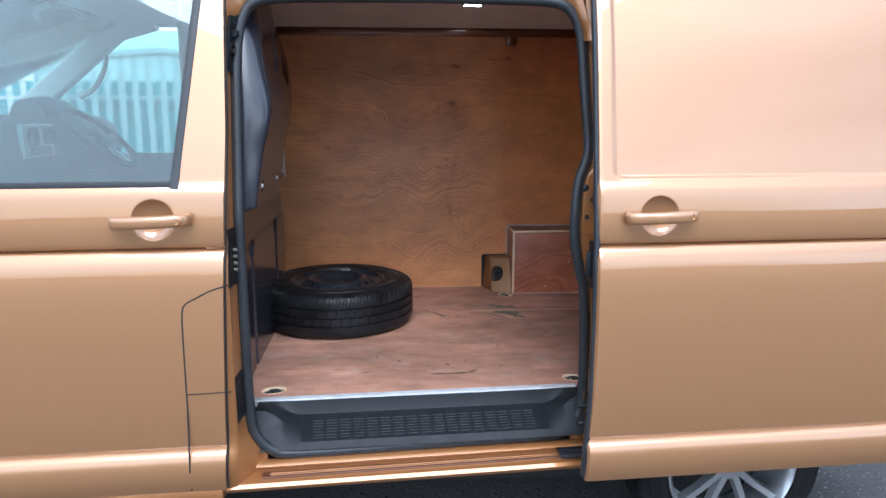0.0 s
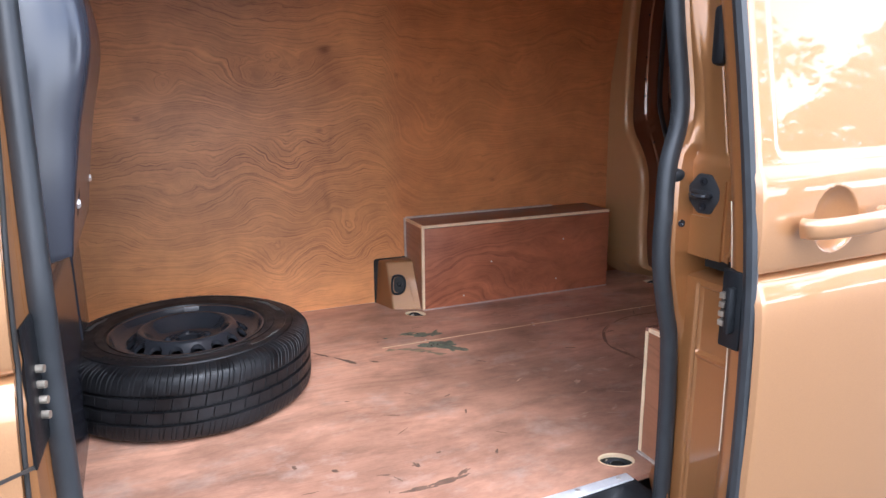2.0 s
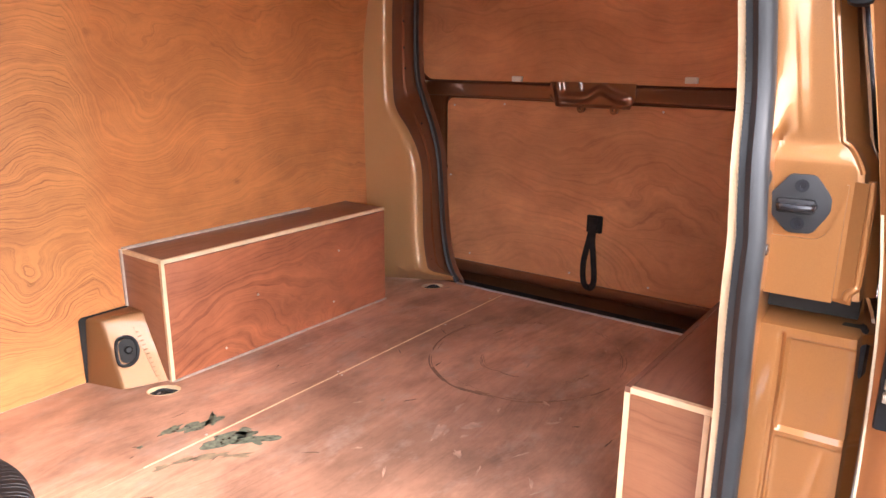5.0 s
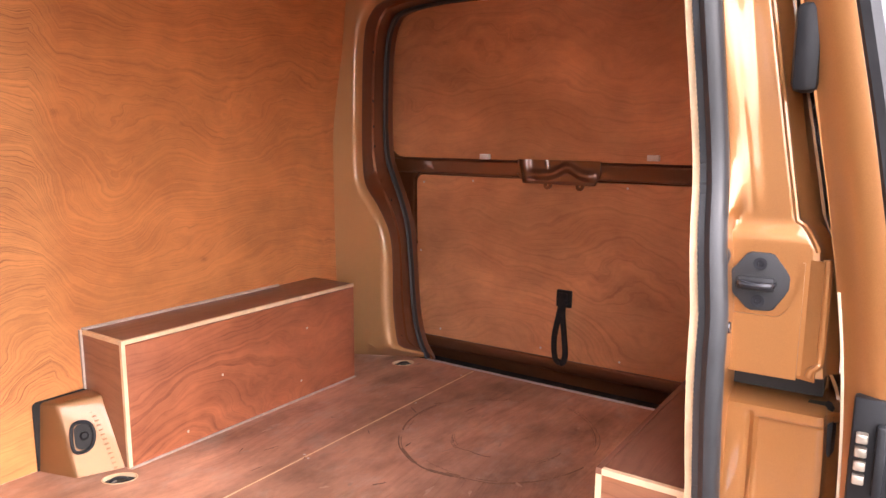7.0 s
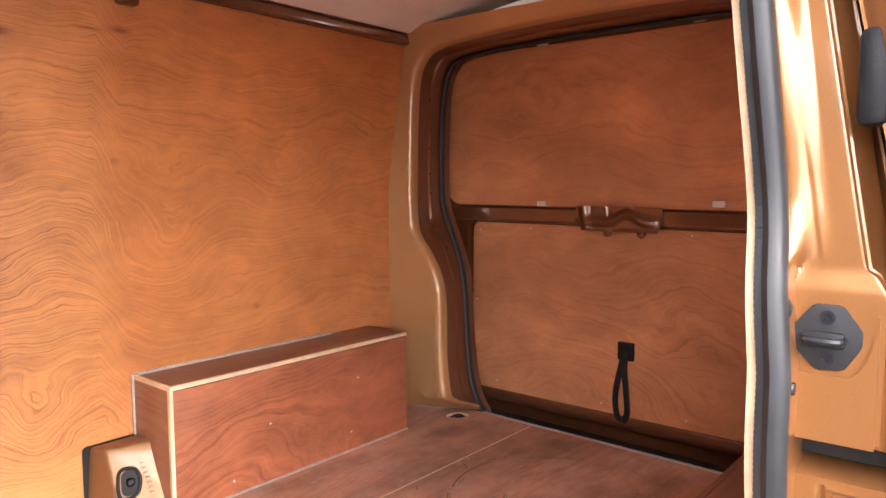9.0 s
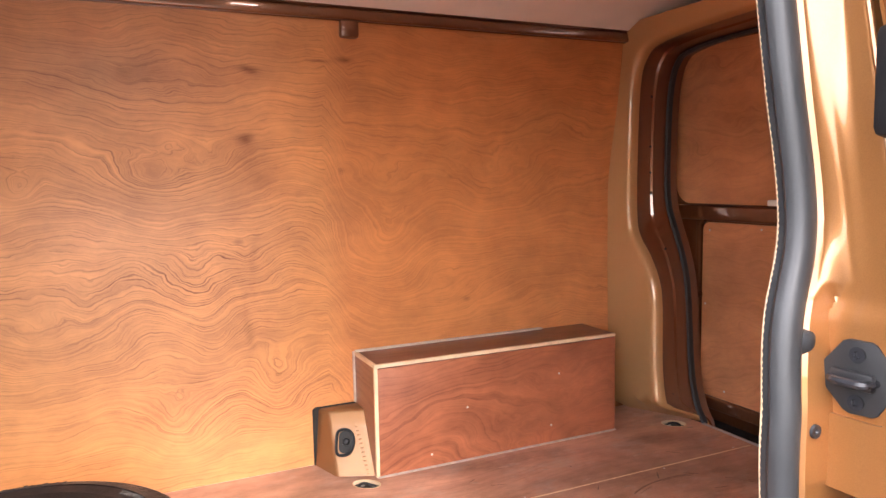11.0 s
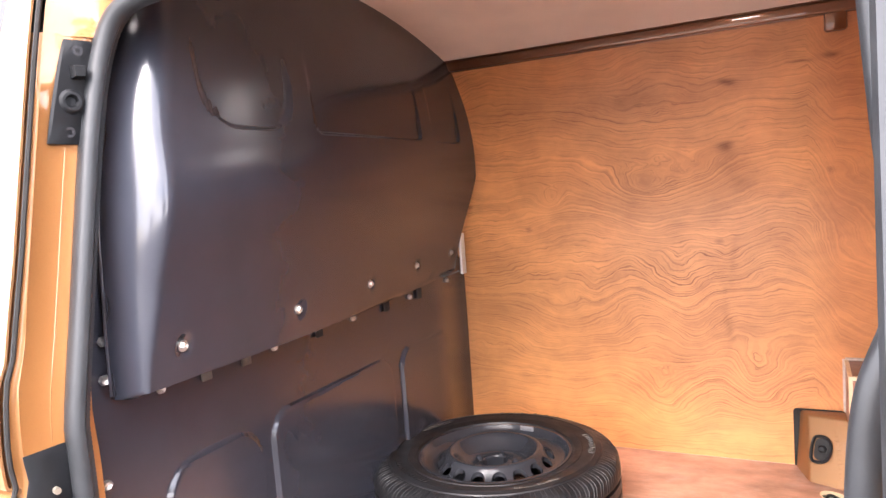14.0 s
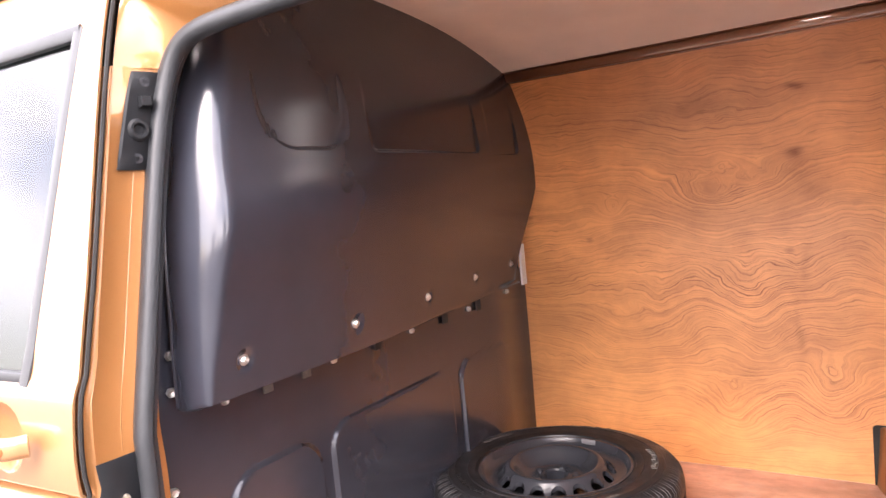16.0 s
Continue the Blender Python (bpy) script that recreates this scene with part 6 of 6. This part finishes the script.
part("cladding", prism([(-20, -0.6), (-4, -0.6), (-4, 2.3), (-6.5, 2.95), (-20, 2.0)], lambda a, b, d: (a, d, b), 22, 34), WHITE_WALL, shed)
part("roof_edge", tube([(-20, 21.95, 2.02), (-6.5, 21.95, 2.97), (-3.9, 21.95, 2.32)], rounded(-0.1, 0.1, -0.06, 0.06, 0.02, 2)), GALV, shed)
for i in range(5):
    part("window", box(-18 + 2.6 * i, -16.6 + 2.6 * i, 21.96, 22.0, 0.6, 1.5), DARK, shed)


def tree(x, y, h, w, seed):
    """A broadleaf tree: tapered trunk, limbs and a loose crown of leaf clumps."""
    rnd = random.Random(seed)
    ob = thing("tree", (x, y, -0.6), "leafy green tree at the edge of the yard", "tree", "trees round the yard")
    bm = bmesh.new()
    tips = []

    def limb(a, b, r0, r1):
        mid = (a + b) / 2 + Vector((rnd.uniform(-1, 1), rnd.uniform(-1, 1), 0)) * (b - a).length * 0.08
        pts = smooth_line([a, mid, b], 4)
        rings = []
        for i, p in enumerate(pts):
            r = r0 + (r1 - r0) * i / (len(pts) - 1)
            rings.append([bm.verts.new(Vector(p) + Vector((r * math.cos(t), r * math.sin(t), 0))) for t in np.linspace(0, 2 * math.pi, 7, endpoint=False)])
        for r1_, r2_ in zip(rings, rings[1:]):
            for j in range(7):
                bm.faces.new((r1_[j], r1_[(j + 1) % 7], r2_[(j + 1) % 7], r2_[j]))

    base, top = Vector((x, y, -0.6)), Vector((x + rnd.uniform(-0.3, 0.3), y, -0.6 + h * 0.72))
    limb(base, top, h * 0.03, h * 0.012)
    for i in range(13):
        f = rnd.uniform(0.35, 0.95)
        s = base + (top - base) * f
        ang, up = rnd.uniform(0, 6.28), rnd.uniform(0.15, 0.6)
        e = s + Vector((math.cos(ang), math.sin(ang), up)) * w * rnd.uniform(0.5, 1.0) * (1.15 - 0.5 * f)
        limb(s, e, h * 0.010, h * 0.003)
        tips += [s + (e - s) * rnd.uniform(0.45, 1.05) for _ in range(5)]
    tips += [top + Vector((rnd.uniform(-0.3, 0.3) * w, rnd.uniform(-0.3, 0.3) * w, rnd.uniform(0, 0.25) * h)) for _ in range(10)]
    part("trunk", bm, BARK, ob)
    vs, fs = [], []
    for c in tips:
        R = w * rnd.uniform(0.16, 0.30)
        for _ in range(85):
            d = Vector((rnd.gauss(0, 1), rnd.gauss(0, 1), rnd.gauss(0, 0.8)))
            p = c + d.normalized() * R * rnd.random() ** 0.4
            n1 = Vector((rnd.gauss(0, 1), rnd.gauss(0, 1), rnd.gauss(0, 1))).normalized()
            n2 = n1.orthogonal().normalized()
            s = h * rnd.uniform(0.008, 0.017)
            k0 = len(vs)
            vs += [p - n1 * s * 1.4, p + n2 * s * 0.7, p + n1 * s * 1.4, p - n2 * s * 0.7]
            fs.append((k0, k0 + 1, k0 + 2, k0 + 3))
    me = bpy.data.meshes.new("crown")
    me.from_pydata([v - ORIGIN[ob] for v in vs], [], fs)
    me.materials.append(LEAF)
    cr = new("crown", me)
    cr.parent = ob
    return ob


tree(17.0, -12.0, 9.0, 3.4, 1)
tree(27.0, -14.0, 10.0, 3.8, 2)
tree(6.0, -30.0, 7.5, 3.5, 3)
tree(24.0, 3.0, 8.0, 3.2, 6)
hedge = spread((-60, 60, 0.6))
rnd = random.Random(9)
vs, fs = [], []
for x in hedge:
    for _ in range(60):
        p = Vector((x + rnd.uniform(-0.6, 0.6), -38 + rnd.uniform(-0.8, 0.8), -0.6 + 1.3 * rnd.random() ** 0.7 * (0.8 + 0.3 * math.sin(x * 0.37))))
        n1 = Vector((rnd.gauss(0, 1), rnd.gauss(0, 1), rnd.gauss(0, 1))).normalized()
        n2, s, k0 = n1.orthogonal().normalized(), rnd.uniform(0.12, 0.24), len(vs)
        vs += [p - n1 * s, p + n2 * s, p + n1 * s, p - n2 * s]
        fs.append((k0, k0 + 1, k0 + 2, k0 + 3))
me = bpy.data.meshes.new("hedge")
me.from_pydata(vs, [], fs)
me.materials.append(LEAF)
tagged(new("hedge", me), "green hedge along the edge of the yard", "hedge", kind="stuff")

# ---- smaller parts of the doorway and load space ----
part("edge_strip", box(1.2078, 1.216, 0.128, 0.137, 0.001, 0.3025), PLY_EDGE, near_box, "pale raw plywood edge")
part("sealant_line", box(1.200, 1.2095, 0.16, 0.262, 0.0005, 0.004), FILLER, near_box, "grey sealant bead")
hook_ = thing("tie_hook", (1.205, 0.175, 0.0), "black wire tie hook beside the plywood box", "hook")
part("wire", tube(smooth_line([(1.204, 0.178, 0.002), (1.200, 0.178, 0.03), (1.198, 0.172, 0.055), (1.200, 0.160, 0.062), (1.202, 0.150, 0.05), (1.202, 0.152, 0.035)], 5), circle(0.003, 7), side=(1, 0, 0)), PLASTIC, hook_)
# body-coloured corner between step and rear pillar
bm = surf(lambda a, b: (1.112 + 0.060 * a, 0.02 + 0.11 * a - 0.01 * b, -0.06 + 0.050 * a + 0.09 * b * (1 - 0.6 * a)), [0, 0.25, 0.5, 0.75, 1.0], [0, 0.3, 0.6, 1.0], 0.002)
part("pillar_inner_foot", bm, GOLD_IN, van, "copper-gold inner foot of the rear pillar", NEAR)
# bulkhead side strip on the far side
part("side_strip", box(-0.088, -0.070, 1.555, 1.600, 0.02, 0.60, 0.003), BLACK_STEEL, bulkhead)
# tab bracket and seam on the rear pillar
part("pillar_bead", tube([on_b(0.62, z, 0.0005) for z in spread((0.60, 1.03, 0.04))], circle(0.002, 6)), GOLD_IN, van, xf=NEAR)
part("pillar_bead", tube([on_b(0.62, z, 0.0005) for z in spread((0.17, 0.42, 0.04))], circle(0.002, 6)), GOLD_IN, van, xf=NEAR)
tab = part("pillar_tab", box(1.088, 1.130, 0.019, 0.023, 0.584, 0.614, 0.0018), GOLD_IN, van, "folded metal tab on the rear pillar", NEAR)
part("screw_head", lathe([(0.008, 0.0), (0.007, 0.004), (0.003, 0.004), (0.001, 0.002)], 14, Matrix.Translation((1.101, 0.019, 0.600)) @ Matrix.Rotation(radians(90), 4, "X"), False), RIM_BLACK, tab, xf=NEAR)
part("gutter_lip", tube([(c_face(rim_v(z), z) + 0.001, rim_v(z) - 0.001, z) for z in spread((0.70, 0.77, 0.006), (0.77, 1.24, 0.03))], circle(0.0035, 8)), GOLD_IN, van, "rolled gutter lip of the rear pillar", NEAR)
# slot and runner in the sill; the runner's brown includes the overhang's shade
part("sill_runner", prism([(0.085, -0.064), (0.095, -0.070), (1.05, -0.046), (1.06, -0.034), (1.05, -0.010), (0.10, -0.024), (0.085, -0.032)], lambda a, b, d: (a, b, d - 0.03 * (b + 0.05)), -0.176, -0.1655, 0.002), BROWN_SHADED, van, "sunk brown runner in the sill, darkened for the overhang's shade", NEAR)
for dv in (-0.058, -0.047):
    part("runner_rib", tube([(0.11, dv, -0.1655), (1.03, dv + 0.024, -0.1665)], circle(0.0022, 8)), GOLD_IN, van, "raised rib of the sill runner", NEAR)
# hinge bolts on the tailgate edge
for y, z in ((1.545, 0.715), (1.50, 0.42)):
    part("bolt_head", lathe([(0.010, 0), (0.009, 0.006), (0.001, 0.007)], 6, Matrix.Translation((2.394, y, z)) @ Matrix.Rotation(radians(-90), 4, "Y"), False), BROWN_SHADED, tailgate)
# brown strip that paints the shade in the corner of ceiling and wall
part("corner_shade", surf(lambda u, a: (u, (1.548, 1.560, 1.575)[a], (1.338, 1.334, 1.300)[a]), spread((-0.1, 2.15, 0.3)), [0, 1, 2], 0.002), BROWN_SHADED, rail)
